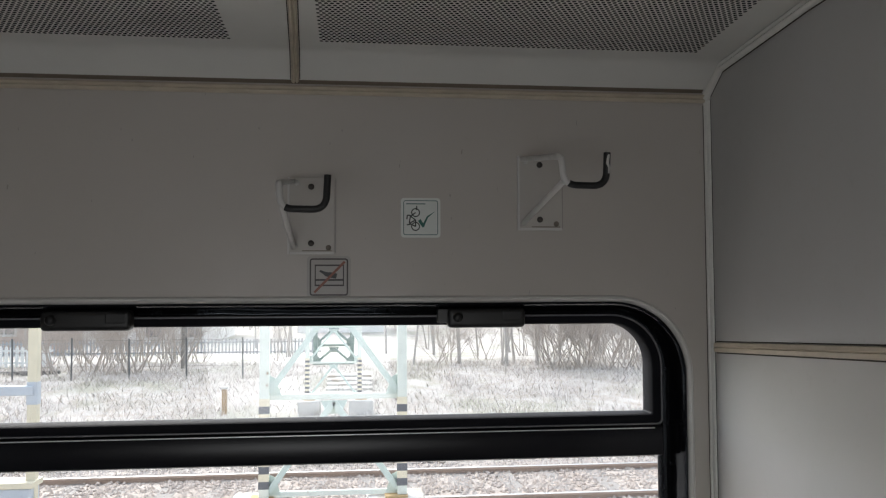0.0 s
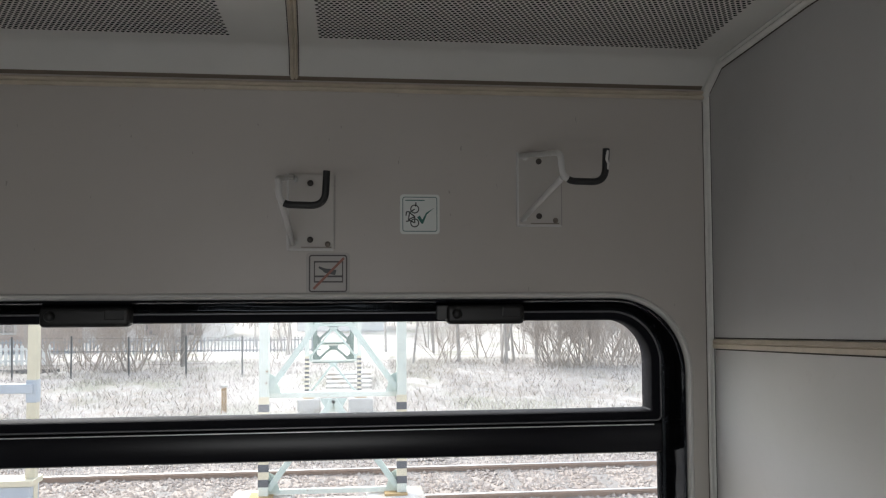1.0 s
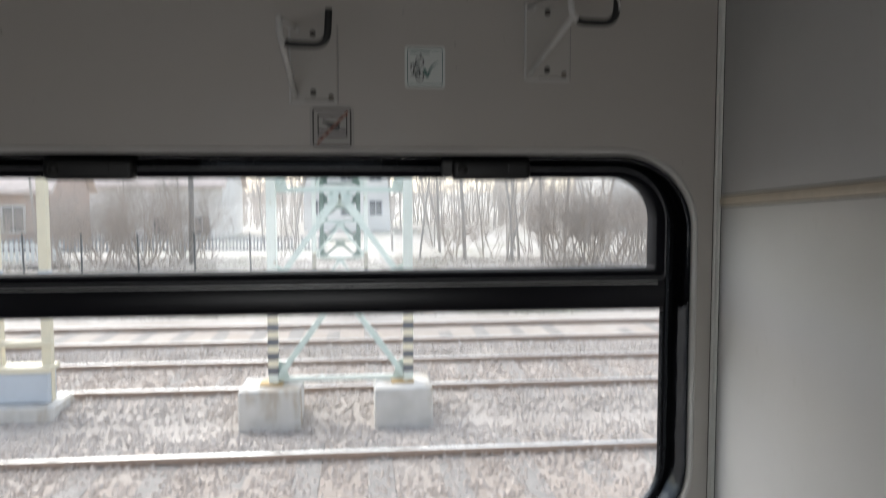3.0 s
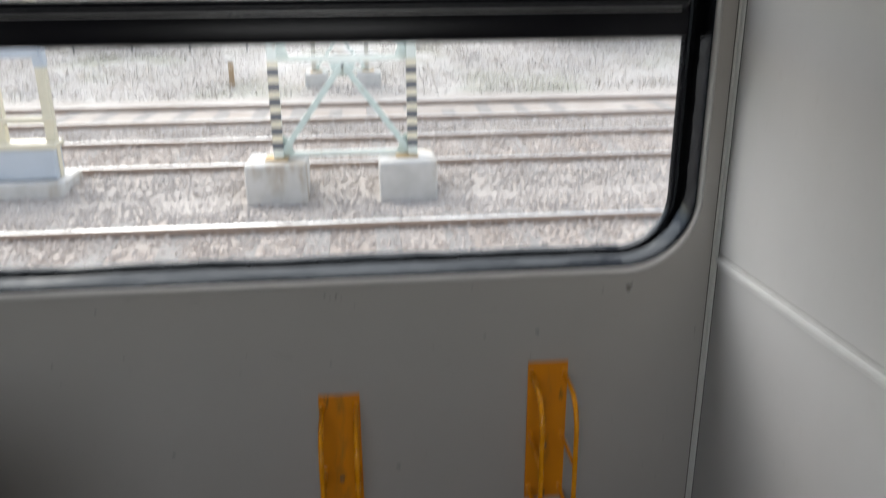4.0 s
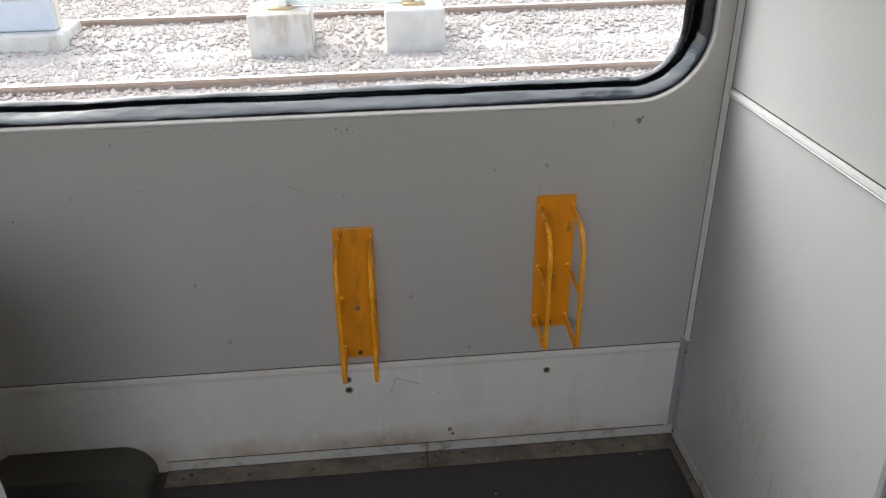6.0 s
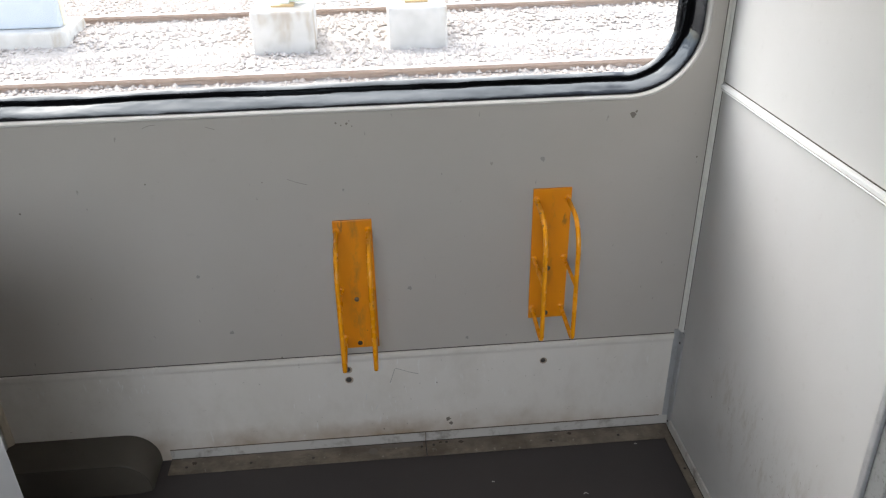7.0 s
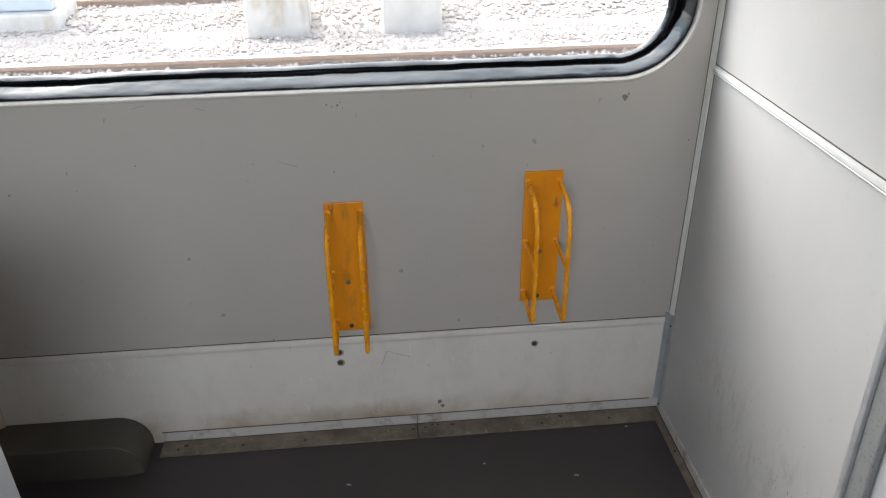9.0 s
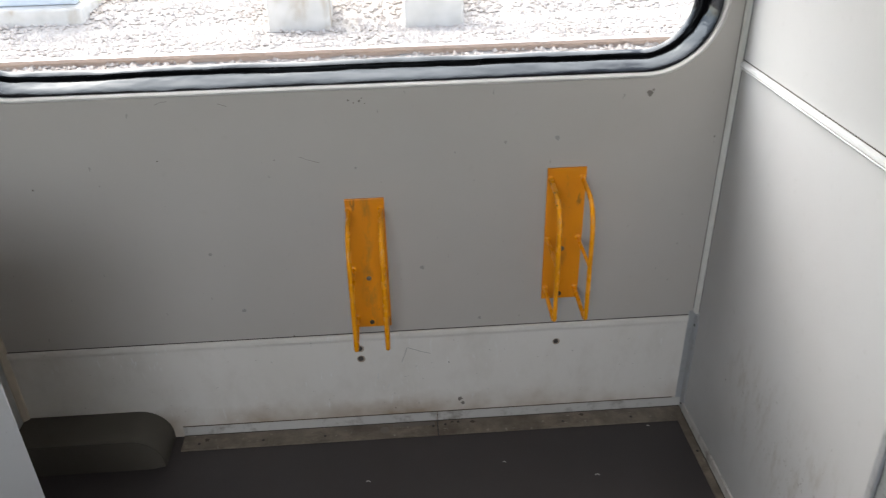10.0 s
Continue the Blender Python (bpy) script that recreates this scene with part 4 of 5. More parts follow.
tagged(new("ground", me), "pale stone ballast with a bank of dry winter grass", "ground", kind="structure")


def stones(name, n, x0, x1, y0, y1, smin, smax, mat, seed, label):
    """Loose uneven stones scattered on the ground."""
    r = np.random.RandomState(seed)
    base = np.array([(1, 0, 0), (-1, 0, 0), (0, 1, 0), (0, -1, 0), (0, 0, 1), (0, 0, -1)], float)
    tri = np.array([(0, 2, 4), (2, 1, 4), (1, 3, 4), (3, 0, 4), (2, 0, 5), (1, 2, 5), (3, 1, 5), (0, 3, 5)])
    c = np.stack([r.uniform(x0, x1, n), r.uniform(y0, y1, n), np.zeros(n)], 1)
    c[:, 2] = [ground_z(a, b) + 0.006 for a, b in c[:, :2]]
    size = r.uniform(smin, smax, (n, 1, 1)) * r.uniform(0.6, 1.3, (n, 6, 1)) * np.array([1, 1, 0.75])
    ang = r.uniform(0, 6.28, n)
    rot = np.zeros((n, 3, 3))
    rot[:, 0, 0], rot[:, 0, 1], rot[:, 1, 0], rot[:, 1, 1], rot[:, 2, 2] = np.cos(ang), -np.sin(ang), np.sin(ang), np.cos(ang), 1
    v = np.einsum("nij,nkj->nki", rot, base[None] * size) + c[:, None]
    f = (tri[None] + 6 * np.arange(n)[:, None, None]).reshape(-1, 3)
    m = bpy.data.meshes.new(name)
    m.from_pydata(v.reshape(-1, 3).tolist(), [], f.tolist())
    m.materials.append(mat)
    return tagged(new(name, m), label, "ballast", kind="stuff")


k = Mat("ballast_stone", 0.85)
k.base((0.53, 0.475, 0.435))
k.mix(k.ramp(k.island(), 0.2, 1.0, 0, 0.75), (0.36, 0.315, 0.28))
k.mix(k.ramp(k.noise(40, 3), 0.5, 0.7, 0, 0.5), (0.24, 0.19, 0.155))
M_STONE = k.done()
k = Mat("rusty_ballast_stone", 0.85)
k.base((0.50, 0.435, 0.39))
k.mix(k.ramp(k.island(), 0.2, 1.0, 0, 0.8), (0.37, 0.305, 0.26))
M_RSTONE = k.done()
stones("ballast", 9000, -7.5, 5.0, 5.7, 7.75, 0.015, 0.038, M_STONE, 1, "loose pale track ballast between the tracks")
stones("ballast", 7000, -8, 7, 9.6, 10.7, 0.018, 0.040, M_STONE, 2, "loose pale track ballast beyond the second track")
stones("ballast", 6000, -6, 4, 3.6, 5.7, 0.015, 0.038, M_RSTONE, 3, "loose ballast in the nearest track")
stones("ballast", 7000, -8, 7, 7.75, 9.6, 0.016, 0.040, M_RSTONE, 4, "loose ballast in the second track")
M_RAIL = brushed("rusty_rail", (0.40, 0.305, 0.25), 0.6, 0.15, (0.27, 0.185, 0.14), 0.7)
M_RAILTOP = plain("polished_rail", (0.55, 0.54, 0.53), 0.3, 0.8)
M_SLEEPER = plain("weathered_sleeper", (0.29, 0.265, 0.245), 0.85, 0, 0.6, 8)
RAIL = [(-0.07, 0), (0.07, 0), (0.07, 0.012), (0.012, 0.03), (0.010, 0.105), (0.034, 0.115), (0.034, 0.142), (-0.034, 0.142), (-0.034, 0.115), (-0.010, 0.105),
        (-0.012, 0.03), (-0.07, 0.012)]


def sleeper_mesh():
    bm = box(-0.125, 0.125, -1.25, 1.25, -0.10, 0.016, 0.02, None, 1)
    m = bpy.data.meshes.new("sleeper")
    bm.to_mesh(m)
    bm.free()
    m.materials.append(M_SLEEPER)
    return m


SLEEPER = sleeper_mesh()


def track(y, count, label):
    t = thing("railway_track", (0, y, GROUND), label, "railway track", "railway tracks", "structure")
    for s in (-0.7525, 0.7525):
        rail = part("rail", extrude([(y + s + a, GROUND + 0.035 + b) for a, b in RAIL], "x", -70, 70), M_RAIL, t)
        part("running_surface", box(-70, 70, y + s - 0.028, y + s + 0.028, GROUND + 0.177, GROUND + 0.1805), M_RAILTOP, rail, "polished rail head")
    for kx in range(count):
        ob = new("sleeper", SLEEPER)
        ob.parent = t
        ob.matrix_parent_inverse = t.matrix_basis.inverted()
        ob.location = ((kx - count / 2) * 0.62, y, GROUND + 0.089 + random.uniform(-0.006, 0.006))


track(4.70, 36, "rusty track on dark sleepers nearest the coach")
track(8.65, 44, "rusty track beyond the concrete foundations")
track(11.65, 48, "rusty far track before the grassy bank")

# ---------------------------------------------------------------- lattice masts on concrete foundations
k = Mat("weathered_concrete", 0.85)
k.base((0.57, 0.545, 0.515))
k.mix(k.ramp(k.noise(7, 4), 0.35, 0.75, 0, 0.5), (0.36, 0.34, 0.31))
k.mix(k.ramp(k.noise(2.6, 4, 0.6, (1, 1, 0.45)), 0.52, 0.62, 0, 0.65), (0.34, 0.27, 0.19))
k.bump(k.noise(40, 3), 0.2, 0.004)
M_CONC = k.done()
M_PALE = paint("pale_green_paint", (0.72, 0.76, 0.70), (0.35, 0.25, 0.15), 0.5, (0.66, 0.72), 12)
M_GREEN = paint("green_paint", (0.58, 0.665, 0.62), (0.3, 0.2, 0.12), 0.5, (0.67, 0.73), 14)
M_DKGREEN = paint("dark_green_lattice", (0.17, 0.24, 0.21), (0.12, 0.1, 0.07), 0.55, (0.67, 0.73), 14)
M_BAND = plain("black_band", (0.15, 0.155, 0.17), 0.5)
M_BANDW = plain("white_band", (0.78, 0.71, 0.55), 0.5)


def girder(a, b, w, d):
    """A flat-sided bar with a flange between two points in a plane across y."""
    own = bmesh.new()
    p, q = Vector(a), Vector(b)
    u = (q - p).normalized()
    s = Vector((-u.z, 0, u.x)) * w / 2
    yv = Vector((0, d, 0))
    sec = [s, s + yv, s * 0.8 + yv, s * 0.8 + yv * 0.12, -s * 0.8 + yv * 0.12, -s * 0.8 + yv, -s + yv, -s]
    r0, r1 = [own.verts.new(p + o) for o in sec], [own.verts.new(q + o) for o in sec]
    for i in range(8):
        own.faces.new((r0[i], r0[(i + 1) % 8], r1[(i + 1) % 8], r1[i]))
    own.faces.new(r0)
    own.faces.new(r1[::-1])
    return own


M_RUSTP = plain("ochre_rust", (0.52, 0.36, 0.18), 0.85, 0, 0.5, 12)


def foundation(x0, x1, y0, y1, z1, label):
    f = thing("concrete_foundation", ((x0 + x1) / 2, (y0 + y1) / 2, GROUND), label, "foundation", "mast foundations")
    bm = box(x0, x1, y0, y1, GROUND - 0.15, z1, 0.035, None, 3)
    part("block", bm, M_CONC, f, "", True)
    part("base_plate", box((x0 + x1) / 2 - 0.12, (x0 + x1) / 2 + 0.12, (y0 + y1) / 2 - 0.12, (y0 + y1) / 2 + 0.12, z1 - 0.003, z1 + 0.02, 0.004), M_RUSTP, f, "rusty base plate")


def mast(xa, xb, y, z0, panel, panels, bands, mats, label, fine=1.0):
    """Two uprights with struts and inverted-V bracing, banded black and white low down."""
    leg, diag = mats
    count, first, step = bands
    wide = 0.06 * fine ** 0.5
    t = thing("lattice_mast", ((xa + xb) / 2, y, z0), label, "mast", "lattice masts")
    top = z0 + panel * panels
    for x in (xa, xb):
        up = part("upright", box(x - wide, x + wide, y, y + 0.09, z0, top, 0.006), leg, t)
        for i in range(count):
            part("band", box(x - wide - 0.003, x + wide + 0.003, y - 0.003, y + 0.06, z0 + first + i * step, z0 + first + (i + 0.5) * step), M_BAND, up, "black warning band")
            part("band", box(x - wide - 0.002, x + wide + 0.002, y - 0.002, y + 0.06, z0 + first + (i + 0.5) * step, z0 + first + (i + 1) * step), M_BANDW, up, "cream warning band")
    mid = (xa + xb) / 2
    part("strut", box(xa, xb, y + 0.075, y + 0.125, z0 - 0.005, z0 + 0.065 * fine, 0.004), leg, t)
    for i in range(panels):
        a, b = z0 + i * panel, z0 + (i + 1) * panel
        part("brace", girder((xa + 0.05, y + 0.02, a + 0.06), (mid, y + 0.02, b - 0.05), 0.085 * fine, 0.05), diag, t)
        part("brace", girder((xb - 0.05, y + 0.02, a + 0.06), (mid, y + 0.02, b - 0.05), 0.085 * fine, 0.05), diag, t)
        part("strut", box(xa, xb, y + 0.075, y + 0.125, b - 0.04 * fine, b + 0.04 * fine, 0.004), diag if i % 2 else leg, t)
        part("gusset", extrude([(mid - 0.2 * fine, b - 0.04), (mid + 0.2 * fine, b - 0.04), (mid + 0.10 * fine, b - 0.25 * fine), (mid - 0.10 * fine, b - 0.25 * fine)], "y", y + 0.070, y + 0.076), diag, t)
        for x, s in ((xa, 1), (xb, -1)):
            part("gusset", extrude([(x, a + 0.02), (x + s * 0.24 * fine, a + 0.02), (x + s * 0.15 * fine, a + 0.28 * fine), (x, a + 0.36 * fine)], "y", y + 0.070, y + 0.076), diag, t)
    return t


foundation(-2.055, -1.415, 6.68, 7.32, -0.275, "pale weathered concrete foundation block under a mast leg")
foundation(-0.645, -0.03, 6.68, 7.32, -0.275, "pale weathered concrete foundation block under a mast leg")
mast(-1.715, -0.275, 6.95, -0.258, 1.03, 6, (6, 0.095, 0.155), (M_PALE, M_GREEN), "pale green lattice mast with black warning bands on two foundations", 0.72)
foundation(-1.94, -1.48, 15.15, 15.65, -0.376, "small concrete foundation of the far mast")
foundation(-0.90, -0.39, 15.15, 15.65, -0.376, "small concrete foundation of the far mast")
mast(-1.757, -0.676, 15.4, -0.36, 0.74, 8, (9, 0.03, 0.09), (M_PALE, M_GREEN), "far green lattice mast across the tracks", 0.5)
# dark lattice carried on the far mast's back, starting above ground
mast(-1.60, -0.83, 15.526, 0.33, 0.40, 12, (0, 0.0, 0.1), (M_DKGREEN, M_DKGREEN), "dark green lattice fixed to the back of the far mast", 0.55)

# cross girder that joins both masts above the tracks
gird = thing("gantry_girder", (-1.1, 11.2, 5.2), "green lattice girder high across the tracks", "girder")
for dx in (-0.35, 0.35):
    for dz in (0.0, 0.7):
        part("chord", tube([(-1.0 + dx, 6.95, 5.1 + dz), (-1.22 + dx, 15.5, 5.1 + dz)], 0.05, 6), M_GREEN, gird)

# signal post with a cabinet
post = thing("signal_post", (-4.4, 7.4, GROUND), "cream signal post with a blue-grey cabinet on a concrete base", "signal post")
part("base", box(-5.17, -4.03, 7.10, 7.75, GROUND - 0.1, -0.49, 0.03, None, 2), M_CONC, post)
M_CREAM = paint("cream_paint", (0.68, 0.62, 0.48), (0.35, 0.22, 0.12), 0.5, (0.66, 0.72), 12)
M_BLUEG = paint("blue_grey_paint", (0.48, 0.52, 0.57), (0.2, 0.2, 0.2), 0.45, (0.68, 0.74), 12)
for x in (-4.17, -4.68):
    up = part("upright", box(x - 0.05, x + 0.05, 7.34, 7.44, -0.49, 5.0, 0.008), M_CREAM, post)
    part("sleeve", box(x - 0.055, x + 0.055, 7.334, 7.446, 0.70, 0.94, 0.005), M_BLUEG, up, "blue-grey sleeve")
part("cabinet", box(-5.0, -4.13, 7.24, 7.50, -0.485, -0.155, 0.016, None, 2), M_BLUEG, post, "blue-grey cabinet")
part("shelf", box(-5.0, -4.10, 7.22, 7.52, -0.152, -0.09, 0.008), M_CREAM, post)
part("crossbar", box(-4.97, -4.10, 7.31, 7.39, 0.11, 0.18, 0.008), M_CREAM, post)
part("crossbar", box(-5.2, -4.15, 7.31, 7.38, 0.80, 0.90, 0.008), M_BLUEG, post)

# short marker post on the bank
mk = thing("marker_post", (-3.46, 15.6, ground_z(-3.46, 15.6)), "short rusty marker post in the dry grass", "post")
mz = ground_z(-3.46, 15.6)
part("stem", box(-3.51, -3.41, 15.55, 15.64, mz - 0.1, mz + 0.52, 0.01), plain("rusty_post", (0.35, 0.24, 0.14), 0.8), mk)
part("cap", box(-3.545, -3.375, 15.52, 15.67, mz + 0.52, mz + 0.57, 0.01), M_CONC, mk)

# ---------------------------------------------------------------- fences
M_POST = plain("dark_post", (0.13, 0.13, 0.13), 0.7)
M_PICKET = plain("grey_picket", (0.42, 0.43, 0.44), 0.7)
fence = thing("wire_fence", (-6, 20.0, -0.4), "dark steel posts of a wire fence on the bank", "fence")
for i in range(9):
    x = -15.12 + i * 1.43
    z = ground_z(x, 20.0)
    part("post", tube([(x, 20.0, z - 0.1), (x + random.uniform(-0.03, 0.03), 20.0, z + 1.08)], 0.024, 6), M_POST, fence)
for dz in (0.35, 0.7, 1.03):
    part("wire", tube([(-15.12 + i * 1.43, 20.0, ground_z(-15.12 + i * 1.43, 20.0) + dz) for i in range(9)], 0.003, 4), M_POST, fence)
picket = thing("picket_fence", (-10, 36, -1.0), "long grey picket fence in front of the houses", "fence")
bm = box(-0.035, 0.035, -0.01, 0.01, 0, 0.80, 0)
pm = bpy.data.meshes.new("picket")
bm.to_mesh(pm)
bm.free()
pm.materials.append(M_PICKET)
for i in range(120):
    ob = new("picket", pm)
    ob.parent = picket
    ob.matrix_parent_inverse = picket.matrix_basis.inverted()
    ob.location = (-21 + i * 0.155, 36, -1.13 + random.uniform(-0.02, 0.02))
for z in (-0.95, -0.5):
    part("rail", box(-21.2, -2.3, 36.02, 36.06, z, z + 0.07), M_PICKET, picket)

# low wall with a white picket fence behind it, and a pole, beyond the bank
yard = thing("garden_wall", (-11.2, 22.0, -0.4), "low dark concrete garden wall on the bank", "wall", kind="structure")
for i in range(4):
    part("panel", box(-13.4 + i * 1.12, -12.3 + i * 1.12, 21.95, 22.05, -0.65, -0.335 + 0.01 * (i % 2), 0.01), plain("dark_concrete", (0.22, 0.21, 0.20), 0.9), yard)
M_WHITEW = paint("white_fence_paint", (0.78, 0.78, 0.76), (0.45, 0.42, 0.38), 0.6, (0.64, 0.70), 14)
white = thing("white_fence", (-11.0, 24.0, -0.4), "white painted picket fence beside the brick house", "fence")
bm = extrude([(-0.045, 0.0), (0.045, 0.0), (0.045, 0.60), (0.0, 0.66), (-0.045, 0.60)], "y", -0.01, 0.01)
pm = bpy.data.meshes.new("white_picket")
bm.to_mesh(pm)
bm.free()
pm.materials.append(M_WHITEW)
for i in range(22):
    ob = new("picket", pm)
    ob.parent = white
    ob.matrix_parent_inverse = white.matrix_basis.inverted()
    ob.location = (-13.2 + i * 0.155, 24.0, -0.42 + random.uniform(-0.012, 0.012))
for z in (-0.30, 0.06):
    part("rail", box(-13.3, -9.85, 24.01, 24.05, z, z + 0.06), M_WHITEW, white)
M_WOODP = plain("weathered_pole", (0.30, 0.28, 0.26), 0.9, 0, 0.5, 5)
pole = thing("wooden_pole", (-5.8, 23.0, ground_z(-5.8, 23.0)), "grey weathered wooden pole behind the wire fence", "pole")
part("shaft", tube([(-5.8, 23.0, ground_z(-5.8, 23.0) - 0.2), (-5.78, 23.0, 2.5), (-5.77, 23.0, 5.6)], 0.085, 10, None, (1.0, 0.88, 0.75)), M_WOODP, pole, "", True)
part("crossarm", box(-6.35, -5.2, 22.88, 22.96, 5.2, 5.3, 0.008), M_WOODP, pole)

# ---------------------------------------------------------------- houses
M_PLASTER = plain("white_plaster", (0.80, 0.78, 0.75), 0.9, 0, 0.25, 0.8)
M_BRICK = plain("red_brick", (0.56, 0.44, 0.38), 0.9, 0, 0.4, 3)
M_TILE = plain("pale_red_tile", (0.74, 0.64, 0.59), 0.85, 0, 0.45, 2)
# pane grey raised to hold haze and the sky's reflection
M_PANE = plain("sky_grey_pane", (0.20, 0.21, 0.22), 0.15)


def house(x0, x1, y0, y1, z0, z1, ridge, walls, label, cols, stores, sill=1.3):
    t = thing("house", ((x0 + x1) / 2, y0, z0), label, "house", "houses beyond the bank")
    part("wall", box(x0, x1, y0, y1, z0, z1), walls, t)
    ym = (y0 + y1) / 2
    roof = extrude([(y0 - 0.5, z1 - 0.1), (ym, ridge), (y1 + 0.5, z1 - 0.1), (y1 + 0.5, z1 - 0.3), (ym, ridge - 0.25), (y0 - 0.5, z1 - 0.3)], "x", x0 - 0.3, x1 + 0.3)
    part("roof", roof, M_TILE, t)
    part("gable", extrude([(y0 + 0.1, z1 - 0.05), (y1 - 0.1, z1 - 0.05), (ym, ridge - 0.3)], "x", x0 + 0.02, x1 - 0.02), walls, t)
    part("chimney", box(x0 + (x1 - x0) * 0.3, x0 + (x1 - x0) * 0.3 + 0.7, ym - 0.3, ym + 0.3, ridge - 0.8, ridge + 0.8), M_BRICK, t)
    for s in range(stores):
        for c in range(cols):
            wx = x0 + (x1 - x0) * (c + 0.5) / cols
            wz = z0 + sill + s * 2.7
            w = part("window", box(wx - 0.55, wx + 0.55, y0 - 0.04, y0 + 0.05, wz, wz + 1.3), M_BELT, t)
            part("pane", box(wx - 0.45, wx - 0.03, y0 - 0.05, y0 - 0.038, wz + 0.1, wz + 1.2), M_PANE, w)
            part("pane", box(wx + 0.03, wx + 0.45, y0 - 0.05, y0 - 0.038, wz + 0.1, wz + 1.2), M_PANE, w)
    return t


house(-30.5, -9.7, 52, 61, -1.5, 2.2, 6.6, M_PLASTER, "long white plastered house with a pale red tiled roof", 8, 1, 0.3)
house(-25, -15.1, 37.5, 43, -1.1, 1.9, 4.6, M_BRICK, "low red brick house behind the picket fence", 3, 1, 0.9)
house(18, 30, 58, 68, -1.6, 4.4, 8.0, M_PLASTER, "pale house with an orange tiled roof among trees", 4, 2)
house(-5.2, 1.5, 62, 70, -1.6, 5.5, 8.5, M_PLASTER, "tall white house far behind the masts", 3, 2)

# steps up the bank behind the masts
steps = thing("bank_steps", (-0.9, 17.2, -0.7), "worn stone steps up the bank", "steps")
for i in range(6):
    part("step", box(-1.45, -0.35, 17.0 + i * 0.42, 17.5 + i * 0.42, -0.72 + i * 0.06, -0.56 + i * 0.06, 0.02), M_CONC, steps)

# ---------------------------------------------------------------- bare trees, bushes and dry grass
M_BARK = plain("grey_bark", (0.48, 0.45, 0.42), 0.9, 0, 0.5, 6)
M_TWIG = plain("brown_twig", (0.46, 0.41, 0.37), 0.9, 0, 0.4, 3)


def grow(verts, faces, p, d, length, r, depth, rnd, limit):
    """One tapered limb and, from it, thinner ones."""
    n = 3
    q = p.copy()
    for s in range(n):
        d = (d + Vector((rnd.uniform(-1, 1), rnd.uniform(-1, 1), rnd.uniform(-0.5, 0.8))) * 0.16).normalized()
        a, b = q.copy(), q + d * (length / n)
        ra, rb = r * (1 - s / n * 0.5), r * (1 - (s + 1) / n * 0.5)
        side = d.orthogonal().normalized()
        up = d.cross(side)
        k = len(verts)
        seg = 5 if depth < 2 else 3
        for c, rr in ((a, ra), (b, rb)):
            for j in range(seg):
                t = 2 * math.pi * j / seg
                verts.append(c + (side * math.cos(t) + up * math.sin(t)) * rr)
        faces.extend((k + j, k + (j + 1) % seg, k + seg + (j + 1) % seg, k + seg + j) for j in range(seg))
        q = b
        if depth < limit and (s or depth):
            for _ in range(2 if depth < limit - 1 else 3):
                nd = (d * rnd.uniform(0.5, 1.0) + Vector((rnd.uniform(-1, 1), rnd.uniform(-1, 1), rnd.uniform(-0.1, 0.7)))).normalized()
                grow(verts, faces, q, nd, length * rnd.uniform(0.45, 0.75), rb * 0.6, depth + 1, rnd, limit)


def plant(name, stems, height, r, limit, seed, mat, label, category, lean=0.15):
    rnd = random.Random(seed)
    t = thing(name, (0, 0, -50), label, category, "bare trees and bushes")
    for i in range(stems):
        verts, faces = [], []
        d = Vector((rnd.uniform(-lean, lean), rnd.uniform(-lean, lean), 1)).normalized()
        base = Vector((rnd.uniform(-0.3, 0.3), rnd.uniform(-0.3, 0.3), -50.1)) if stems > 1 else Vector((0, 0, -50.1))
        grow(verts, faces, base, d, height * rnd.uniform(0.7, 1.1), r * rnd.uniform(0.6, 1.1), 0, rnd, limit)
        m = bpy.data.meshes.new("trunk" if stems == 1 else "stem")
        m.from_pydata([tuple(v) for v in verts], [], faces)
        m.materials.append(mat)
        ob = new("trunk" if stems == 1 else "stem", m)
        ob.parent = t
        ob.matrix_parent_inverse = t.matrix_basis.inverted()
    return t


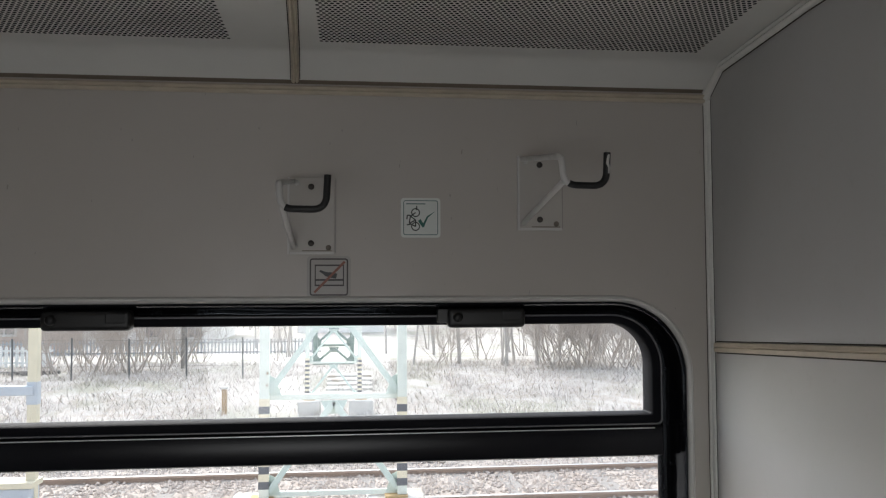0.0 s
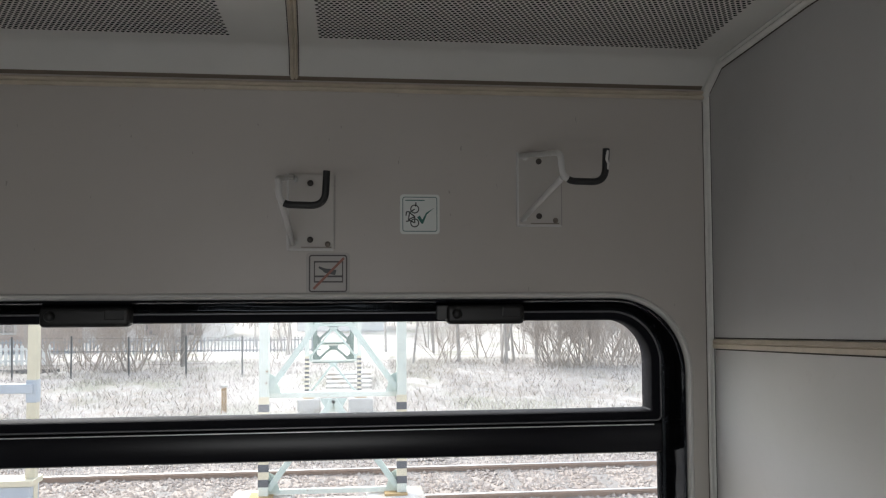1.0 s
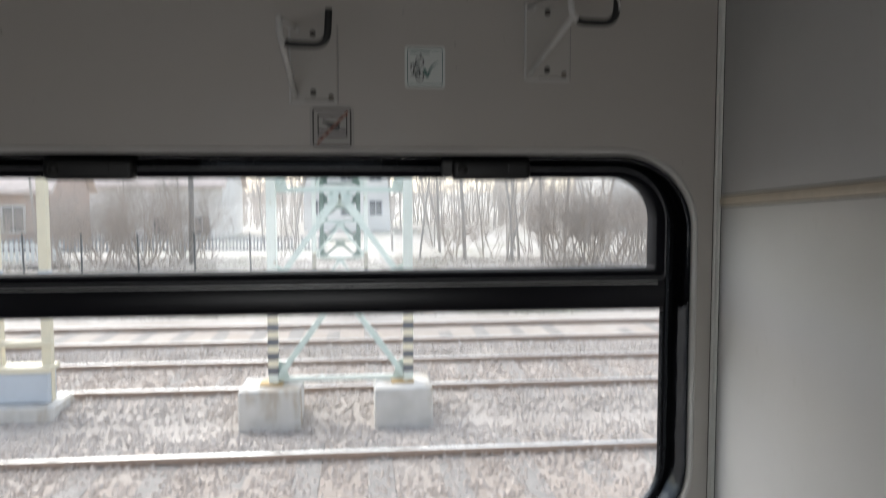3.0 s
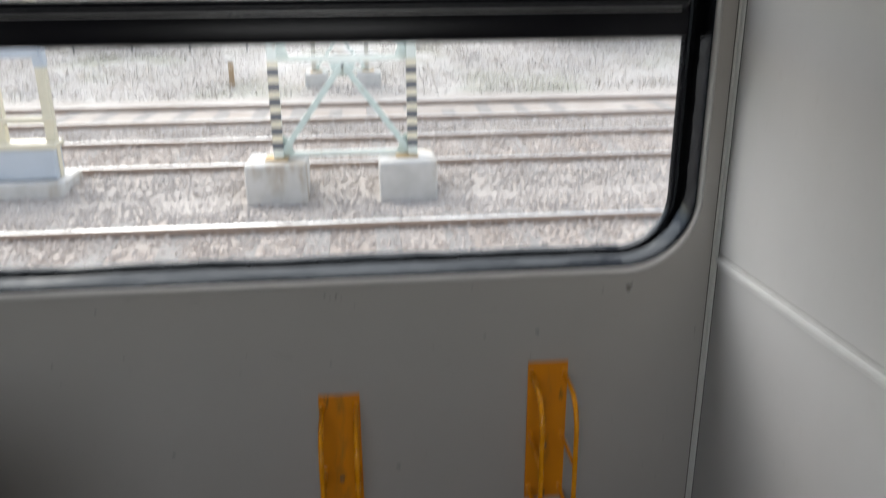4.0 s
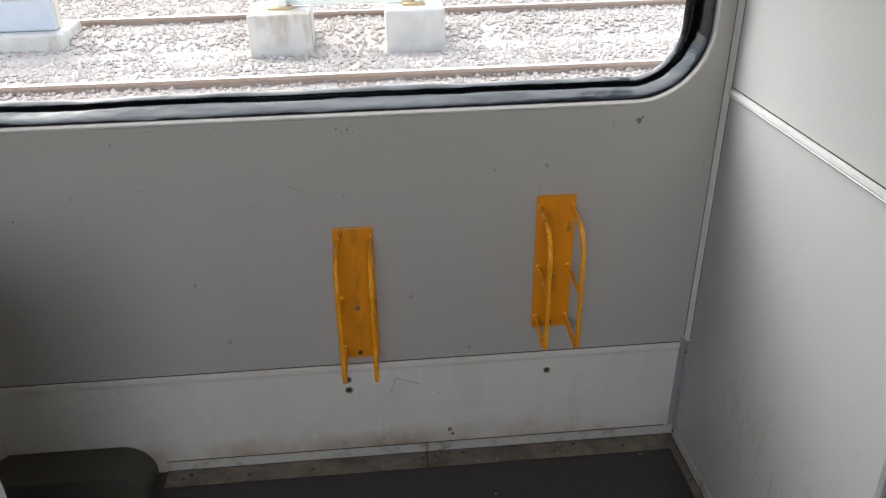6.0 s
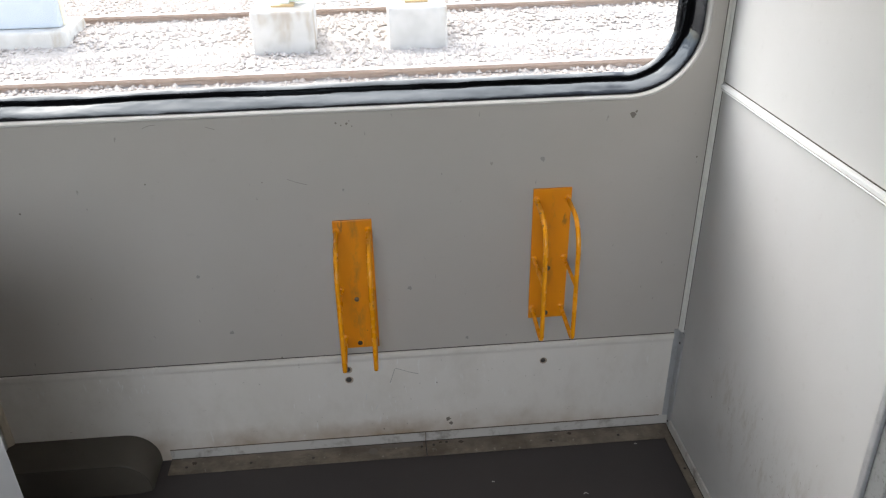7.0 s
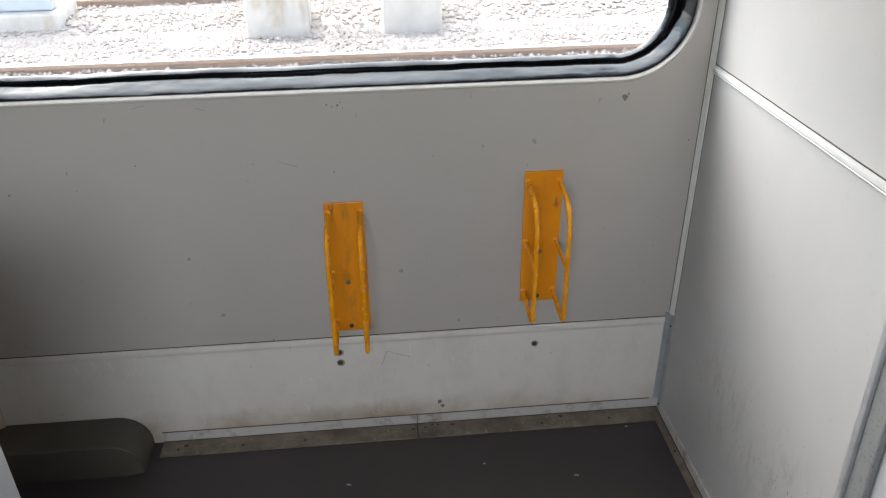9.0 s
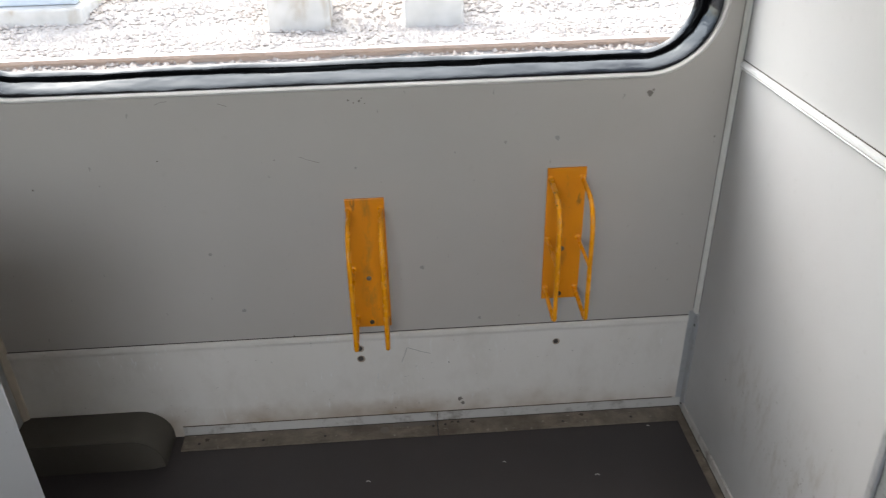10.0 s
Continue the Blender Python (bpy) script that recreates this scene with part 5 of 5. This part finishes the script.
protos = [plant("bare_tree", 1, 4.2, 0.075, 4, 11, M_BARK, "bare grey winter tree on the bank", "tree"),
          plant("bare_tree", 1, 5.0, 0.06, 4, 12, M_BARK, "slender bare winter tree on the bank", "tree", 0.35),
          plant("bare_tree", 4, 4.4, 0.045, 3, 13, M_BARK, "several-stemmed bare winter tree", "tree", 0.3),
          plant("bush", 9, 1.1, 0.018, 3, 14, M_TWIG, "leafless tangled bush on the bank", "bush", 0.8),
          plant("bush", 8, 1.6, 0.02, 3, 15, M_TWIG, "tall leafless bush on the bank", "bush", 0.6)]
rnd = random.Random(21)
spots = [(1, 0.96, 22.7), (0, 2.4, 22.9), (2, 3.75, 22.7), (0, 4.7, 22.4), (0, 2.4, 31.0), (1, 3.9, 29.0), (0, 6.6, 27.2), (2, 8.6, 28.5), (1, 9.8, 27.0), (0, 11.2, 29.0), (2, 5.8, 33), (0, 0.6, 34),
         (2, 12.5, 31), (1, 7.6, 36), (0, 14, 34), (2, 10.5, 38), (1, -9.2, 27.5), (2, -7.6, 29.5), (0, -12.5, 29), (1, -4.2, 38), (2, -3.2, 30), (0, -15, 31), (2, 3.0, 40), (1, 16, 40), (0, -6.3, 45), (2, -18, 36),
         (4, 4.6, 21.4), (3, 4.9, 20.9), (4, 5.3, 21.6), (3, 5.6, 21.0), (4, 6.0, 21.5), (3, 6.2, 20.7), (4, 6.6, 21.4), (3, 7.0, 21.0), (4, 7.4, 21.6), (4, 5.1, 22.4), (4, 6.3, 22.3),
         (3, -8.6, 21.4), (4, -7.9, 21.9), (3, -7.3, 21.2), (4, -6.8, 21.8), (4, -9.2, 21.7), (3, -6.2, 22.3), (4, -8.2, 22.6), (3, 1.9, 22.8), (3, 3.6, 25.8), (3, 7.2, 25.6), (4, 8.0, 25.2), (3, 8.8, 25.4), (4, 9.6, 25.0), (3, 10.4, 25.2), (4, 11.2, 25.6), (3, 6.4, 26.2), (3, -8.4, 25.2), (4, -7.6, 25.8), (3, -6.7, 25.3), (4, -9.3, 25.6),
         (3, -5.9, 25.9), (4, -11, 26), (3, -10.2, 25.2), (4, 12.4, 25), (3, 13, 26), (4, 7.6, 27), (4, 9.1, 27.2), (3, -3.4, 26.4), (4, 5.4, 28), (4, -12.6, 25.6), (4, 8.4, 24.2), (4, 9.3, 24.0), (3, 10.0, 24.4), (4, 10.8, 24.3), (4, 11.8, 24.5), (3, 7.4, 24.8), (4, 8.9, 24.9), (3, 2.2, 25.4), (4, -8.0, 24.9), (4, -6.2, 25.0)]
for i, (kind, x, y) in enumerate(spots):
    z = ground_z(x, y)
    s = rnd.uniform(0.85, 1.2)
    m = pose(x, y, z, 0, 0, rnd.uniform(0, 360))
    c = copy_thing(protos[kind], m)
    c.scale = (s, s, s * rnd.uniform(0.9, 1.15))
for p in protos:
    for o in list(p.children_recursive) + [p]:
        bpy.data.objects.remove(o)


def dry_grass(n, x0, x1, y0, y1, h0, h1, seed):
    r = np.random.RandomState(seed)
    x, y = r.uniform(x0, x1, n), r.uniform(y0, y1, n)
    dens = np.array([noise.noise((a * 0.6, b * 0.9, 2.0)) for a, b in zip(x, y)])
    keep = dens > r.uniform(-0.7, 0.4, n)
    x, y = x[keep], y[keep]
    n = len(x)
    z = np.array([ground_z(a, b) for a, b in zip(x, y)])
    h, a, lean, w = r.uniform(h0, h1, n), r.uniform(0, 6.28, n), r.uniform(0.5, 2.4, n), r.uniform(0.004, 0.012, n)
    dx, dy = np.cos(a), np.sin(a)
    p0 = np.stack([x - w * dy, y + w * dx, z - 0.02], 1)
    p1 = np.stack([x + w * dy, y - w * dx, z - 0.02], 1)
    p2 = np.stack([x + dx * h * lean, y + dy * h * lean, z + h], 1)
    v = np.stack([p0, p1, p2], 1).reshape(-1, 3)
    m = bpy.data.meshes.new("dry_grass")
    m.from_pydata(v.tolist(), [], np.arange(3 * n).reshape(-1, 3).tolist())
    k = Mat("dry_grass_blades", 0.9)
    k.base((0.63, 0.585, 0.555))
    k.mix(k.ramp(k.island(), 0.45, 1.0, 0, 0.9), (0.27, 0.235, 0.19))
    k.mix(k.ramp(k.noise(0.4, 3), 0.5, 0.62, 0, 0.4), (0.36, 0.34, 0.27))
    m.materials.append(k.done())
    return tagged(new("dry_grass", m), "dry yellow winter grass on the bank", "grass", kind="stuff")




def far_wood(n, seed):
    """A belt of leafless far trees: many thin upright stems with side twigs."""
    r = np.random.RandomState(seed)
    x, y, h = r.uniform(-70, 90, n), r.uniform(66, 88, n), r.uniform(3.0, 9.5, n)
    z = np.array([ground_z(a, b) for a, b in zip(x, y)]) - 0.2
    v, f = [], []
    for i in range(n):
        base, tip = Vector((x[i], y[i], z[i])), Vector((x[i] + r.uniform(-1, 1), y[i], z[i] + h[i]))
        w = 0.06
        k = len(v)
        v += [base + Vector((-w, 0, 0)), base + Vector((w, 0, 0)), tip]
        f.append((k, k + 1, k + 2))
        for j in range(9):
            s = r.uniform(0.25, 0.95)
            a = base.lerp(tip, s)
            b = a + Vector((r.uniform(-1.6, 1.6), r.uniform(-0.4, 0.4), r.uniform(0.5, 1.8)))
            k = len(v)
            v += [a + Vector((0, 0, -0.06)), a + Vector((0, 0, 0.06)), b]
            f.append((k, k + 1, k + 2))
    m = bpy.data.meshes.new("far_wood")
    m.from_pydata([tuple(p) for p in v], [], f)
    # distance haze is mixed into this pale wood colour
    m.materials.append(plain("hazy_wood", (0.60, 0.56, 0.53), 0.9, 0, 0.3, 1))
    return tagged(new("far_wood", m), "belt of leafless grey-brown woods in the distance", "woods", kind="stuff")


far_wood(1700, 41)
dry_grass(60000, -12, 10, 14.2, 24, 0.05, 0.20, 31)
dry_grass(6000, -8, 6, 9.7, 10.6, 0.03, 0.10, 32)
